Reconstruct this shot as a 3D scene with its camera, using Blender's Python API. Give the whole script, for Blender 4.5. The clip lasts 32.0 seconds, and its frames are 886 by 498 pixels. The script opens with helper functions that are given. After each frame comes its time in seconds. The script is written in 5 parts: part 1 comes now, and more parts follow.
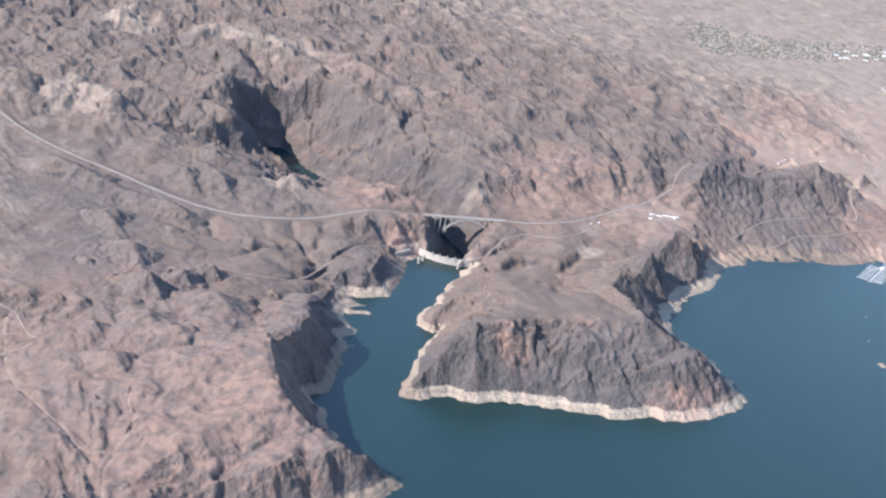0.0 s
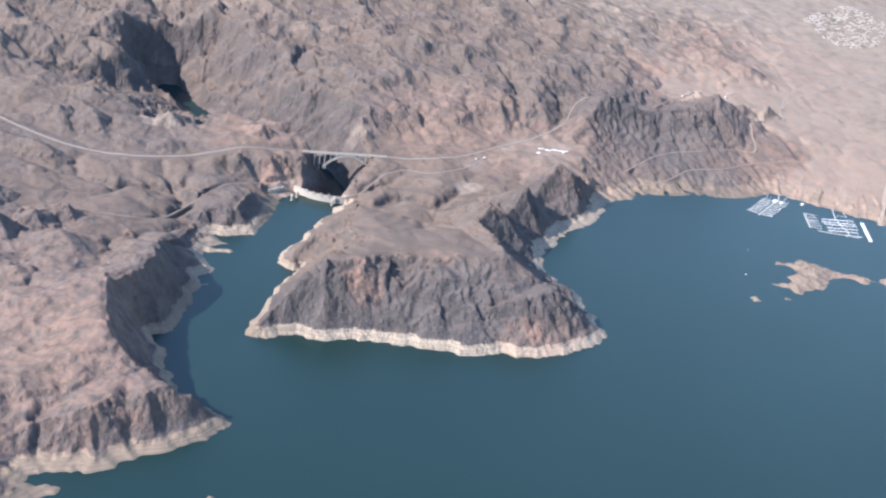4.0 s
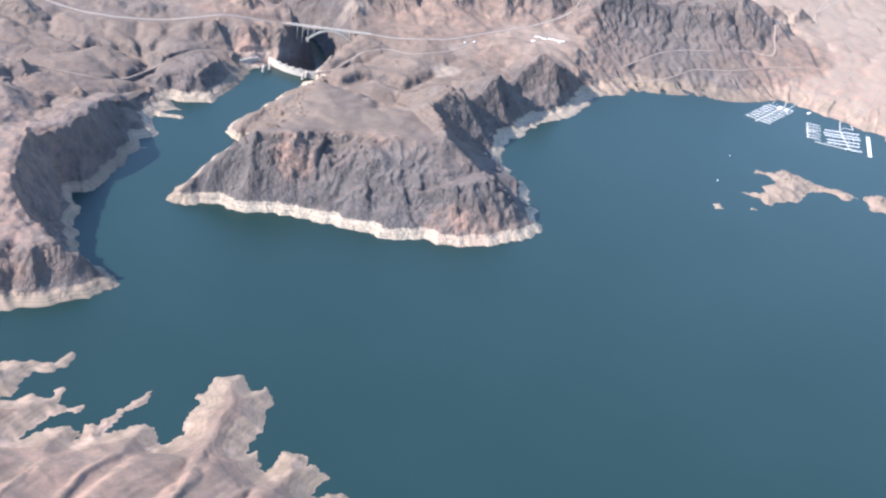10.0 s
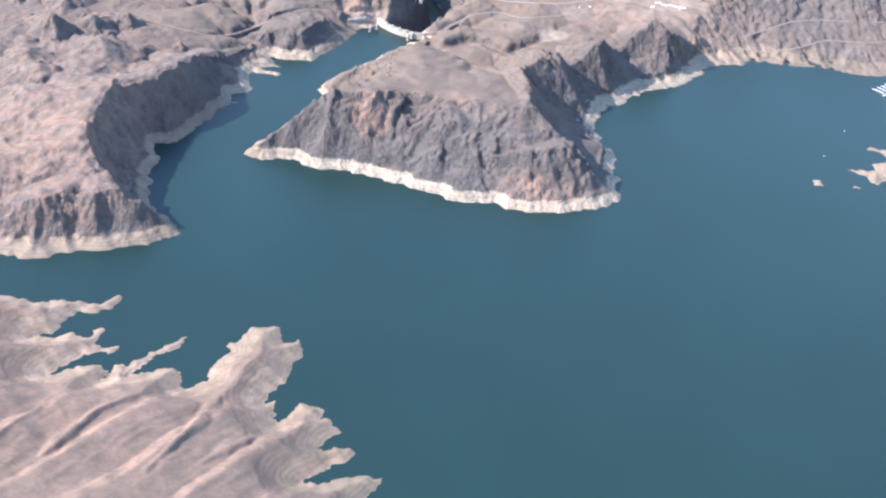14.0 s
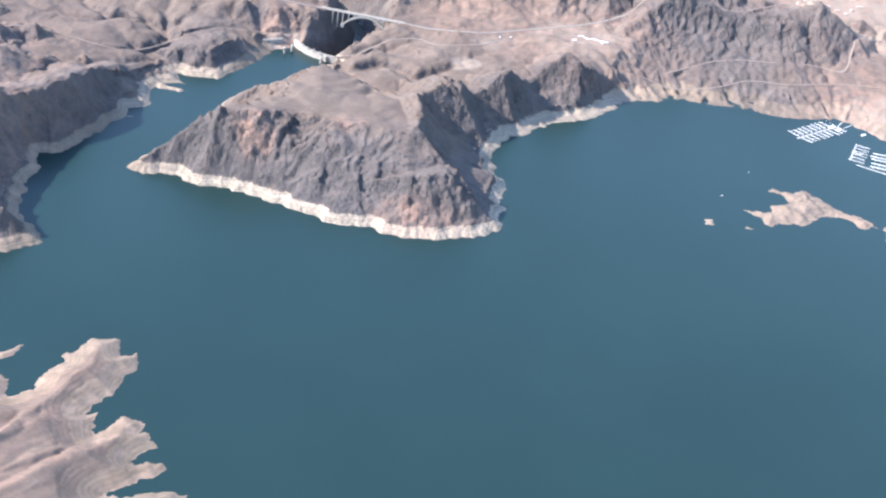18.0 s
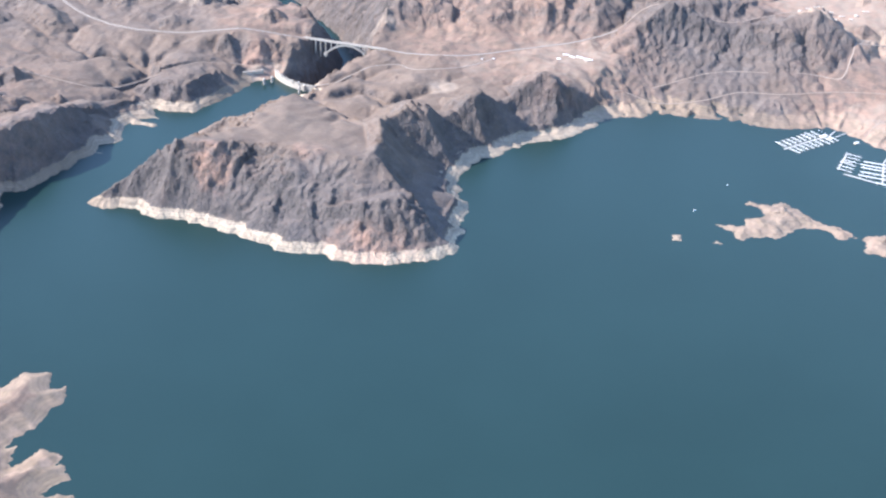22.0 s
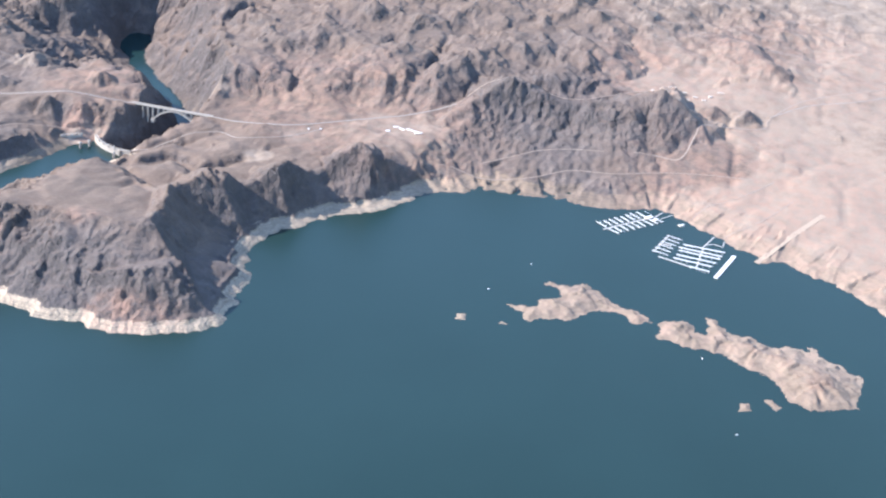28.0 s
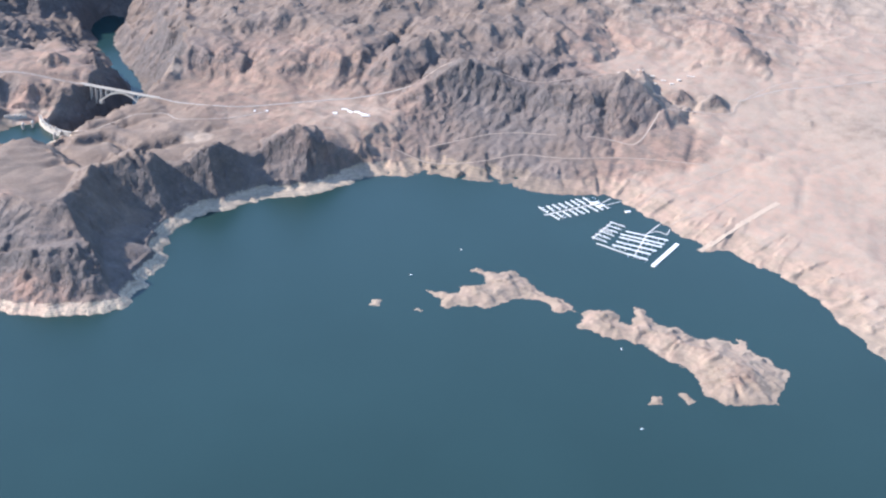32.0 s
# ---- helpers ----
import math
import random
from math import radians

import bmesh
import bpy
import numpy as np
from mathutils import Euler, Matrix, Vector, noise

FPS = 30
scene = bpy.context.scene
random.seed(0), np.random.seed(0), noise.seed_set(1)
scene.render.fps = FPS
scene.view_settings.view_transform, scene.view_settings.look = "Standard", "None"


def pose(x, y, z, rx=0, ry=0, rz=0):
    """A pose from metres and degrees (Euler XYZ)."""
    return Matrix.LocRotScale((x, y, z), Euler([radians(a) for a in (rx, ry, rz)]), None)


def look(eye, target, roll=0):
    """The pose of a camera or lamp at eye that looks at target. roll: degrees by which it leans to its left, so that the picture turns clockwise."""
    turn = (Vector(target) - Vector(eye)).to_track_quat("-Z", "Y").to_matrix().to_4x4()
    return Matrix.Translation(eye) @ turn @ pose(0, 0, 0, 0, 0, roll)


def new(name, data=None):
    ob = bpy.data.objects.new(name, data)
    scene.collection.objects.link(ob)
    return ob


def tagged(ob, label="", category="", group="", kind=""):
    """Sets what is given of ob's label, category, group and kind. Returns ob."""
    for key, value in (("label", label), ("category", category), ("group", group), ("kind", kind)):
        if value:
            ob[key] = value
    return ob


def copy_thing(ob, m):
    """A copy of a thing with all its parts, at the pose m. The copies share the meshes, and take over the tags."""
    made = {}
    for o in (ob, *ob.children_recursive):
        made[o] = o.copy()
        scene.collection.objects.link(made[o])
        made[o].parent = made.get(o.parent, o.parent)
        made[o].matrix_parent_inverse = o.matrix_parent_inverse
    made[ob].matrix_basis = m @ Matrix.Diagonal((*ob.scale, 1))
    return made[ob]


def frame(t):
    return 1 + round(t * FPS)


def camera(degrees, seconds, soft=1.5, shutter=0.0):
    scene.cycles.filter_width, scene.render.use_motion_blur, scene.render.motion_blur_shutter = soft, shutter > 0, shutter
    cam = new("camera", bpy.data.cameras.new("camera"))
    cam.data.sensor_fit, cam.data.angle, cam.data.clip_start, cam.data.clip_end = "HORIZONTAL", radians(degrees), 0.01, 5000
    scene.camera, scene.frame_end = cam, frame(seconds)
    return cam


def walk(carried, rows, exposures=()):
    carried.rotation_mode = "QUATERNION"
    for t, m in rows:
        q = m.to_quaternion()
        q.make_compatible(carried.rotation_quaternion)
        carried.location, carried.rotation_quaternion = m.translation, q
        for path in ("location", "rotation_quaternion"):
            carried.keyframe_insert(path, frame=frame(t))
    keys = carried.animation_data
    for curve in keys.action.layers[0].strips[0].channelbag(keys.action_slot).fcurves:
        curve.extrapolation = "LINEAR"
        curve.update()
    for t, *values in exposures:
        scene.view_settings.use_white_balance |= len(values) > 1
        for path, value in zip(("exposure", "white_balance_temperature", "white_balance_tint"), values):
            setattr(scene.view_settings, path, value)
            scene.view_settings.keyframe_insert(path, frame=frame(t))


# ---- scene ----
# camera path: seconds, x, y, z, tilt, roll, turn
PATH = [
    (0, -221.16, -793.23, 451.54, 67.289, -8.403, -13.023),
    (0.5, -208.08, -794.83, 452.61, 66.542, -8.352, -12.566),
    (1, -195.01, -796.43, 453.67, 66.698, -8.427, -12.482),
    (1.5, -181.96, -798.03, 454.73, 66.484, -8.363, -12.590),
    (2, -168.94, -799.62, 455.79, 65.803, -8.195, -12.755),
    (2.5, -155.95, -801.22, 456.88, 65.434, -8.521, -13.005),
    (3, -142.99, -802.84, 457.99, 64.998, -7.808, -13.355),
    (3.5, -130.07, -804.47, 459.14, 64.783, -7.797, -13.315),
    (4, -117.17, -806.13, 460.32, 64.739, -7.863, -13.207),
    (4.5, -104.27, -807.81, 461.50, 64.646, -7.861, -12.922),
    (6.5, -52.59, -814.57, 466.02, 64.308, -9.298, -9.094),
    (7, -39.41, -815.88, 466.97, 63.556, -8.983, -9.002),
    (7.5, -26.17, -817.09, 467.90, 62.607, -9.267, -8.864),
    (8, -12.89, -818.17, 468.83, 61.769, -8.900, -8.833),
    (8.5, 0.45, -819.09, 469.77, 60.943, -9.230, -7.671),
    (9, 13.87, -819.85, 470.73, 60.079, -8.847, -6.516),
    (9.5, 27.36, -820.46, 471.70, 59.539, -8.534, -5.830),
    (10, 40.89, -820.96, 472.68, 59.043, -8.678, -5.287),
    (10.5, 54.47, -821.36, 473.64, 58.623, -8.906, -4.850),
    (11, 68.10, -821.63, 474.56, 58.294, -9.297, -4.126),
    (11.5, 81.74, -821.73, 475.42, 57.983, -8.899, -3.567),
    (12, 95.38, -821.65, 476.24, 57.869, -8.018, -1.441),
    (12.5, 109.02, -821.40, 477.03, 57.692, -7.526, 0.382),
    (13, 122.65, -821.02, 477.80, 57.268, -7.031, 1.991),
    (13.5, 136.28, -820.52, 478.55, 56.949, -6.619, 3.508),
    (15.5, 191.00, -816.09, 480.90, 55.816, -4.100, 5.528),
    (16, 204.90, -814.43, 481.48, 55.796, -4.257, 6.050),
    (16.5, 218.84, -812.66, 482.06, 56.291, -5.908, 6.751),
    (17, 232.79, -810.76, 482.65, 56.859, -6.661, 6.732),
    (17.5, 246.74, -808.72, 483.27, 57.288, -6.864, 6.789),
    (18, 260.66, -806.58, 483.89, 57.666, -7.116, 7.116),
    (18.5, 274.53, -804.34, 484.52, 57.895, -7.247, 7.387),
    (19, 288.35, -802.04, 485.10, 57.833, -9.389, 6.947),
    (19.5, 302.11, -799.66, 485.60, 57.799, -9.621, 6.465),
    (20, 315.80, -797.11, 485.95, 57.476, -9.174, 6.627),
    (20.5, 329.43, -794.28, 486.13, 56.820, -7.190, 7.416),
    (21, 342.99, -791.10, 486.08, 56.805, -6.619, 8.267),
    (21.5, 356.49, -787.57, 485.81, 57.283, -5.330, 8.477),
    (22, 369.93, -783.70, 485.31, 58.617, -2.934, 10.372),
    (22.5, 383.31, -779.52, 484.63, 60.070, -0.987, 15.240),
    (23, 396.62, -775.11, 483.80, 61.024, 0.558, 18.251),
    (23.5, 409.86, -770.50, 482.87, 61.099, 1.303, 20.623),
    (24, 423.02, -765.69, 481.84, 60.588, 1.762, 22.551),
    (24.5, 436.10, -760.65, 480.72, 60.602, 1.965, 22.882),
    (25, 449.09, -755.40, 479.53, 60.948, 1.019, 21.850),
    (25.5, 462.03, -750.02, 478.30, 61.146, -0.070, 21.218),
    (26, 474.93, -744.55, 477.03, 61.328, -0.564, 19.923),
    (26.5, 487.83, -739.03, 475.73, 61.206, -1.336, 16.870),
    (28.5, 539.50, -716.23, 469.57, 62.039, -4.265, 11.772),
    (29, 552.21, -710.27, 467.89, 61.708, -4.249, 12.538),
    (29.5, 564.89, -704.26, 466.20, 61.287, -4.554, 13.481),
    (30, 577.50, -698.18, 464.49, 61.022, -4.527, 14.017),
    (30.5, 590.02, -692.03, 462.77, 60.980, -4.177, 14.303),
    (31, 602.48, -685.81, 461.04, 60.997, -3.956, 14.749),
    (31.5, 614.88, -679.54, 459.30, 61.186, -3.376, 14.992),
    (32, 627.27, -673.25, 457.55, 61.497, -2.879, 15.233),
]
cam = camera(35.5, 32.0, 2.3)
walk(cam, [(t, pose(x, y, z, a, b, c)) for t, x, y, z, a, b, c in PATH], exposures=((0.0, 2.08, 6000, 14), (4.5, 2.1, 6000, 14), (7.0, 2.1, 6000, 14), (8.0, 2.17, 6000, 14), (9.0, 2.39, 6000, 14), (17.0, 2.58, 6000, 14), (22.0, 2.56, 6000, 14), (24.0, 2.43, 6000, 14), (26.0, 2.48, 6000, 14), (30.0, 2.35, 6000, 14), (32.0, 2.35, 6000, 14)))

# ---- world and light: clear morning sun over the desert ----
SUN_AZ, SUN_EL = radians(192), radians(35)      # direction towards the sun in the plan
sun = new("sun", bpy.data.lights.new("sun", "SUN"))
sun.data.energy, sun.data.angle, sun.data.color = 2.85, radians(0.6), (1.0, 0.91, 0.80)
to_sun = Vector((math.cos(SUN_AZ) * math.cos(SUN_EL), math.sin(SUN_AZ) * math.cos(SUN_EL), math.sin(SUN_EL)))
sun.matrix_world = look(to_sun * 900 + Vector((200, 100, 0)), (200, 100, 0))
world = bpy.data.worlds.new("sky")
scene.world = world
world.use_nodes = True
sky = world.node_tree.nodes.new("ShaderNodeTexSky")
sky.sky_type, sky.sun_disc = "NISHITA", False
sky.sun_elevation, sky.sun_rotation = SUN_EL, radians(90) - SUN_AZ
sky.altitude, sky.air_density, sky.dust_density, sky.ozone_density = 1000, 1.3, 0.1, 2.0
world.node_tree.links.new(sky.outputs[0], world.node_tree.nodes["Background"].inputs[0])
world.node_tree.nodes["Background"].inputs[1].default_value = 0.1


# ---- materials ----
class Mat:
    """A small builder for node materials."""

    def __init__(self, name, rough=0.9, metal=0.0):
        self.m = bpy.data.materials.new(name)
        self.m.use_nodes = True
        self.t = self.m.node_tree
        self.b = self.t.nodes["Principled BSDF"]
        self.b.inputs["Roughness"].default_value = rough
        self.b.inputs["Metallic"].default_value = metal
        self.b.inputs["Specular IOR Level"].default_value = 0.2

    def node(self, kind, **kw):
        n = self.t.nodes.new("ShaderNode" + kind)
        for k, v in kw.items():
            n.inputs[k.replace("_", " ")].default_value = v
        return n

    def put(self, value, socket):
        if isinstance(value, (int, float)):
            socket.default_value = value
        elif isinstance(value, tuple):
            socket.default_value = (*value, 1.0)
        else:
            self.t.links.new(value, socket)

    def noise(self, scale, detail=6, rough=0.6, vector=None, stretch=None):
        n = self.node("TexNoise", Scale=scale, Detail=detail, Roughness=rough)
        v = vector or self.node("NewGeometry").outputs["Position"]
        if stretch:
            mp = self.node("Mapping")
            mp.inputs["Scale"].default_value = stretch
            self.put(v, mp.inputs["Vector"])
            v = mp.outputs[0]
        self.put(v, n.inputs["Vector"])
        return n.outputs[0]

    def ramp(self, value, lo, hi, a=0.0, b=1.0):
        n = self.node("MapRange")
        n.clamp = True
        self.put(value, n.inputs[0])
        for i, v in enumerate((lo, hi, a, b)):
            n.inputs[i + 1].default_value = v
        return n.outputs[0]

    def math(self, op, a, b=0.0, c=0.0):
        n = self.node("Math")
        n.operation = op
        for s, v in zip(n.inputs, (a, b, c)):
            self.put(v, s)
        return n.outputs[0]

    def mix(self, f, a, b, mode="MIX"):
        n = self.t.nodes.new("ShaderNodeMix")
        n.data_type, n.blend_type = "RGBA", mode
        self.put(f, n.inputs[0])
        self.put(a, n.inputs[6])
        self.put(b, n.inputs[7])
        return n.outputs[2]

    def attr(self, name):
        n = self.t.nodes.new("ShaderNodeAttribute")
        n.attribute_name = name
        return n.outputs["Fac"]

    def bump(self, height, strength=0.5, distance=0.5):
        n = self.node("Bump", Strength=strength, Distance=distance)
        self.put(height, n.inputs["Height"])
        self.put(n.outputs[0], self.b.inputs["Normal"])

    def colour(self, c):
        self.put(c, self.b.inputs["Base Color"])
        return self.m


def plain(name, rgb, rough=0.8, metal=0.0, vary=0.15, scale=0.6):
    """Paint, concrete or metal with blotches and grime at two scales."""
    k = Mat(name, rough, metal)
    n = k.ramp(k.noise(scale, 5), 0.3, 0.7, 1 - vary, 1 + vary)
    g = k.ramp(k.noise(scale * 9, 3), 0.3, 0.7, 1 - vary * 0.5, 1 + vary * 0.5)
    v = k.math("MULTIPLY", n, g)
    return k.colour(k.mix(1.0, rgb, k.mix(v, (0, 0, 0), (1, 1, 1)), "MULTIPLY"))


def ground_material():
    k = Mat("desert_ground", 0.95)
    pos = k.node("NewGeometry").outputs["Position"]
    sep = k.node("SeparateXYZ")
    k.put(pos, sep.inputs[0])
    z = sep.outputs[2]
    big, mid, fine = k.noise(0.012, 4), k.noise(0.07, 7, 0.65), k.noise(0.5, 8, 0.7)
    rock, sand, ring, rust, tone = k.attr("rock"), k.attr("sand"), k.attr("ring"), k.attr("rust"), k.attr("tone")
    nrm = k.node("SeparateXYZ")
    k.put(k.node("NewGeometry").outputs["Normal"], nrm.inputs[0])
    slope = k.ramp(nrm.outputs[2], 0.62, 0.95, 1.0, 0.0)
    # gravel flats, brown to grey
    tan = k.mix(k.ramp(mid, 0.35, 0.68), (0.100, 0.074, 0.058), (0.136, 0.103, 0.081))
    tan = k.mix(k.ramp(big, 0.42, 0.62, 0.0, 0.45), tan, (0.148, 0.108, 0.085))
    tan = k.mix(k.ramp(k.noise(0.03, 5, 0.6), 0.5, 0.7, 0.0, 0.4), tan, (0.168, 0.130, 0.104))
    # dark varnished rock
    dark = k.mix(k.ramp(mid, 0.35, 0.7), (0.064, 0.058, 0.058), (0.120, 0.104, 0.098))
    dark = k.mix(k.ramp(k.noise(0.03, 5), 0.6, 0.75, 0, 0.35), dark, (0.160, 0.110, 0.088))
    crags = k.math("ADD", k.math("MULTIPLY", rock, 0.8), k.math("SUBTRACT", k.math("MULTIPLY", slope, 0.55), 0.12))
    crags = k.math("ADD", crags, k.math("ADD", k.ramp(mid, 0.3, 0.7, -0.09, 0.09), k.ramp(k.noise(0.022, 5, 0.6), 0.35, 0.65, -0.16, 0.16)))
    c = k.mix(k.ramp(crags, 0.16, 0.86), tan, dark)
    pale = k.mix(k.ramp(mid, 0.3, 0.7), (0.186, 0.146, 0.113), (0.230, 0.185, 0.146))
    c = k.mix(k.ramp(k.math("ADD", sand, k.ramp(mid, 0.3, 0.7, -0.2, 0.2)), 0.3, 0.7), c, pale)
    c = k.mix(k.ramp(fine, 0.3, 0.7), k.mix(k.ramp(sand, 0.2, 0.9, 0.36, 0.14), c, (0.045, 0.038, 0.034)), c)
    c = k.mix(k.ramp(k.noise(0.25, 7, 0.7), 0.52, 0.68, 0.0, 0.22), c, k.mix(0.4, c, (0.30, 0.245, 0.20)))
    # mineral ring left by the lake below its old high-water line
    zz = k.math("ADD", z, k.math("ADD", k.ramp(fine, 0.3, 0.7, -0.8, 0.8), k.ramp(mid, 0.3, 0.7, -0.7, 0.7)))
    rm = k.math("MULTIPLY", k.ramp(zz, 4.1, 4.7, 1, 0), ring)
    lines = k.noise(1.0, 3, 0.6, None, (0.02, 0.02, 2.2))
    white = k.mix(tone, (0.146, 0.106, 0.072), (0.365, 0.300, 0.225))
    white = k.mix(k.ramp(lines, 0.38, 0.62), k.mix(0.55, white, (0.11, 0.090, 0.074)), white)
    wave = k.math("SINE", k.math("MULTIPLY", k.math("ADD", z, k.ramp(mid, 0.2, 0.8, -0.25, 0.25)), 5.98))
    shelf = k.math("MULTIPLY", k.ramp(wave, 0.2, 0.8), k.ramp(tone, 0.15, 0.6, 0.85, 0.0))
    white = k.mix(shelf, white, k.mix(0.6, white, (0.10, 0.080, 0.065)))
    white = k.mix(k.ramp(mid, 0.5, 0.7, 0, 0.3), white, (0.285, 0.21, 0.16))
    white = k.mix(k.ramp(k.noise(0.3, 6, 0.65), 0.54, 0.66, 0.0, 0.6), white, k.mix(0.5, white, (0.09, 0.075, 0.065)))
    runs = k.noise(1.0, 4, 0.6, None, (0.42, 0.42, 0.05))
    white = k.mix(k.math("MULTIPLY", k.ramp(runs, 0.5, 0.64, 0.0, 0.75), k.ramp(tone, 0.4, 0.9)), white, k.mix(0.6, white, (0.13, 0.105, 0.085)))
    red = k.math("MULTIPLY", rust, k.ramp(k.noise(0.11, 6, 0.65), 0.4, 0.6, 0.1, 0.85))
    c = k.mix(red, c, (0.255, 0.158, 0.117))
    c = k.mix(rm, c, k.mix(red, white, (0.37, 0.255, 0.190)))
    crag = k.noise(0.24, 7, 0.62)
    streak = k.noise(1.0, 5, 0.6, None, (0.34, 0.34, 0.06))
    hard = k.ramp(k.math("ADD", k.math("MULTIPLY", rock, 0.5), k.math("SUBTRACT", slope, sand)), 0.33, 1.1, 0.0, 1.0)
    k.bump(k.math("ADD", k.math("MULTIPLY", hard, k.math("ADD", k.math("MULTIPLY", crag, 1.5), k.math("MULTIPLY", streak, 3.2))), k.math("MULTIPLY", fine, k.math("ADD", k.math("MULTIPLY", hard, 0.6), 0.07))), 0.9, 1.5)
    return k.colour(c)


def water_material():
    k = Mat("lake_water", 0.3)
    k.b.inputs["IOR"].default_value = 1.33
    k.b.inputs["Specular IOR Level"].default_value = 0.5
    n = k.noise(0.008, 3)
    k.bump(k.math("ADD", k.noise(1.6, 4), k.noise(0.3, 2)), 0.12, 0.2)
    return k.colour(k.mix(k.ramp(n, 0.35, 0.65), (0.0082, 0.0222, 0.0206), (0.0094, 0.0248, 0.0234)))


GROUND, WATER = ground_material(), water_material()
RIVERWATER = plain("green_river_water", (0.010, 0.026, 0.027), 0.2, 0.0, 0.1, 0.05)
RIVERWATER.node_tree.nodes["Principled BSDF"].inputs["IOR"].default_value = 1.33
CONCRETE = plain("pale_concrete", (0.32, 0.29, 0.25), 0.85)
ASPHALT = plain("sunbleached_asphalt", (0.225, 0.20, 0.175), 0.9)
OLD_ASPHALT = plain("dark_asphalt", (0.075, 0.068, 0.062), 0.9)
TRACK = plain("gravel_track", (0.23, 0.185, 0.152), 0.95)
RAMP_GRAVEL = plain("pale_packed_gravel", (0.27, 0.212, 0.162), 0.95)
STEEL = plain("grey_steel", (0.35, 0.35, 0.35), 0.5, 0.4)
ROOF = plain("white_metal_roof", (0.55, 0.55, 0.54), 0.5, 0.0, 0.08)
DECKING = plain("grey_decking", (0.42, 0.40, 0.37), 0.85)
HULL = plain("white_gelcoat", (0.82, 0.82, 0.82), 0.3, 0.0, 0.05)
WALL = plain("sand_render_wall", (0.55, 0.47, 0.38), 0.9)
TOWNROOF = plain("sunbleached_town_roof", (0.36, 0.32, 0.28), 0.85, 0, 0.4, 0.12)
DARKROOF = plain("brown_roof", (0.24, 0.19, 0.16), 0.85)
FOLIAGE = plain("dull_foliage", (0.092, 0.102, 0.078), 0.9, 0, 0.4)

# ---- the plan: shores of the lake, in order round the water ----
FINGERS_LOW = [(121, -332), (121, -324), (125, -315), (130, -302), (112, -305), (99, -313), (90, -313), (101, -303), (108, -296), (114, -288), (111, -283),
    (102, -285), (98, -288), (95, -286), (97, -282), (100, -277), (105, -273), (100, -268), (98, -263), (92, -264), (93, -259), (91, -254),
    (85, -254), (79, -254), (78, -259), (75, -265), (71, -272), (69, -268), (68, -259), (67, -253), (63, -258), (61, -257), (63, -248), (67, -240),
    (71, -227), (73, -217), (75, -207), (70, -198), (68, -202), (63, -204), (61, -198), (58, -189), (45, -192), (41, -196), (39, -202)]
FINGERS_HIGH = [(33, -209), (35, -216), (32, -222), (28, -233), (27, -240), (24, -248), (19, -253), (17, -253), (14, -240), (8, -237), (0, -240), (-7, -244), (-13, -249),
    (-9, -242), (-6, -236), (-4, -229), (1, -225), (8, -218), (10, -209), (8, -209), (5, -214), (-1, -221), (-8, -227), (-11, -233), (-15, -240),
    (-23, -241), (-26, -255), (-27, -246), (-30, -242), (-40, -245), (-47, -250), (-55, -256), (-48, -247), (-42, -236), (-34, -232), (-28, -233),
    (-24, -227), (-25, -224), (-31, -228), (-38, -225), (-38, -218), (-38, -210), (-41, -212), (-42, -219), (-46, -221), (-53, -217)]
INLET = [(-58, -222), (-62, -225), (-72, -226), (-64, -222), (-61, -216), (-60, -205), (-56, -199), (-49, -199), (-43, -194), (-36, -186), (-35, -180), (-38, -178), (-43, -185),
    (-51, -190), (-60, -190), (-70, -191), (-78, -194), (-91, -194), (-115, -192), (-139, -193), (-135, -187), (-129, -178), (-116, -168), (-127, -165), (-136, -162), (-134, -156), (-108, -152), (-101, -155),
    (-69, -138), (-34, -124), (-27, -114), (-18, -106), (-26, -97), (-36, -88), (-45, -80), (-52, -58), (-54, -41), (-54, -29), (-57, -16), (-61, 0), (-48, 4), (-44, 11)]
CANYON = [(-36, 34), (-31, 50), (-27, 64), (-18, 73), (-23, 72), (-26, 84), (-19, 88), (-12, 98), (-16, 104), (-20, 119), (-17, 125), (-8, 124), (5, 126), (-3, 129), (-14, 133), (-7, 136), (2, 138), (-4, 141),
    (-9, 153), (9, 153), (25, 158), (28, 168), (35, 179), (42, 196), (46, 210), (50, 219), (58, 228), (66, 239), (84, 230), (103, 220), (98, 212), (92, 200), (77, 183), (69, 166), (61, 150), (44, 130),
    (34, 108), (45, 95), (51, 100), (36, 78), (20, 47)]
MESA = [(0, 0), (10, -3), (26, 0), (40, -2), (51, -7), (72, -4), (91, -9), (114, -15), (133, -20), (147, -27), (167, -25), (176, -23), (182, -29), (196, -30), (210, -27),
    (217, -26), (234, -17), (251, -10), (259, -1), (261, 3), (258, 20), (262, 32), (256, 38), (258, 48), (260, 58), (255, 74), (248, 81), (247, 93), (244, 101), (246, 113)]
BAY = [(250, 124), (254, 135), (266, 148), (273, 161), (285, 175), (304, 185), (317, 197), (326, 208), (332, 218), (335, 229), (341, 237), (363, 247), (372, 248), (376, 256), (390, 261),
    (404, 260), (422, 261), (439, 263), (449, 267), (458, 259), (467, 258), (476, 258), (486, 260), (494, 263), (508, 268), (523, 272), (534, 268), (549, 254), (568, 240), (582, 228), (599, 219),
    (602, 208), (611, 215), (623, 212), (640, 197), (656, 194), (668, 182), (678, 169), (702, 136), (726, 103)]
OPEN_WATER = [(1100, -50), (1700, -700), (1700, -1500), (-100, -1500), (60, -700), (130, -420)]
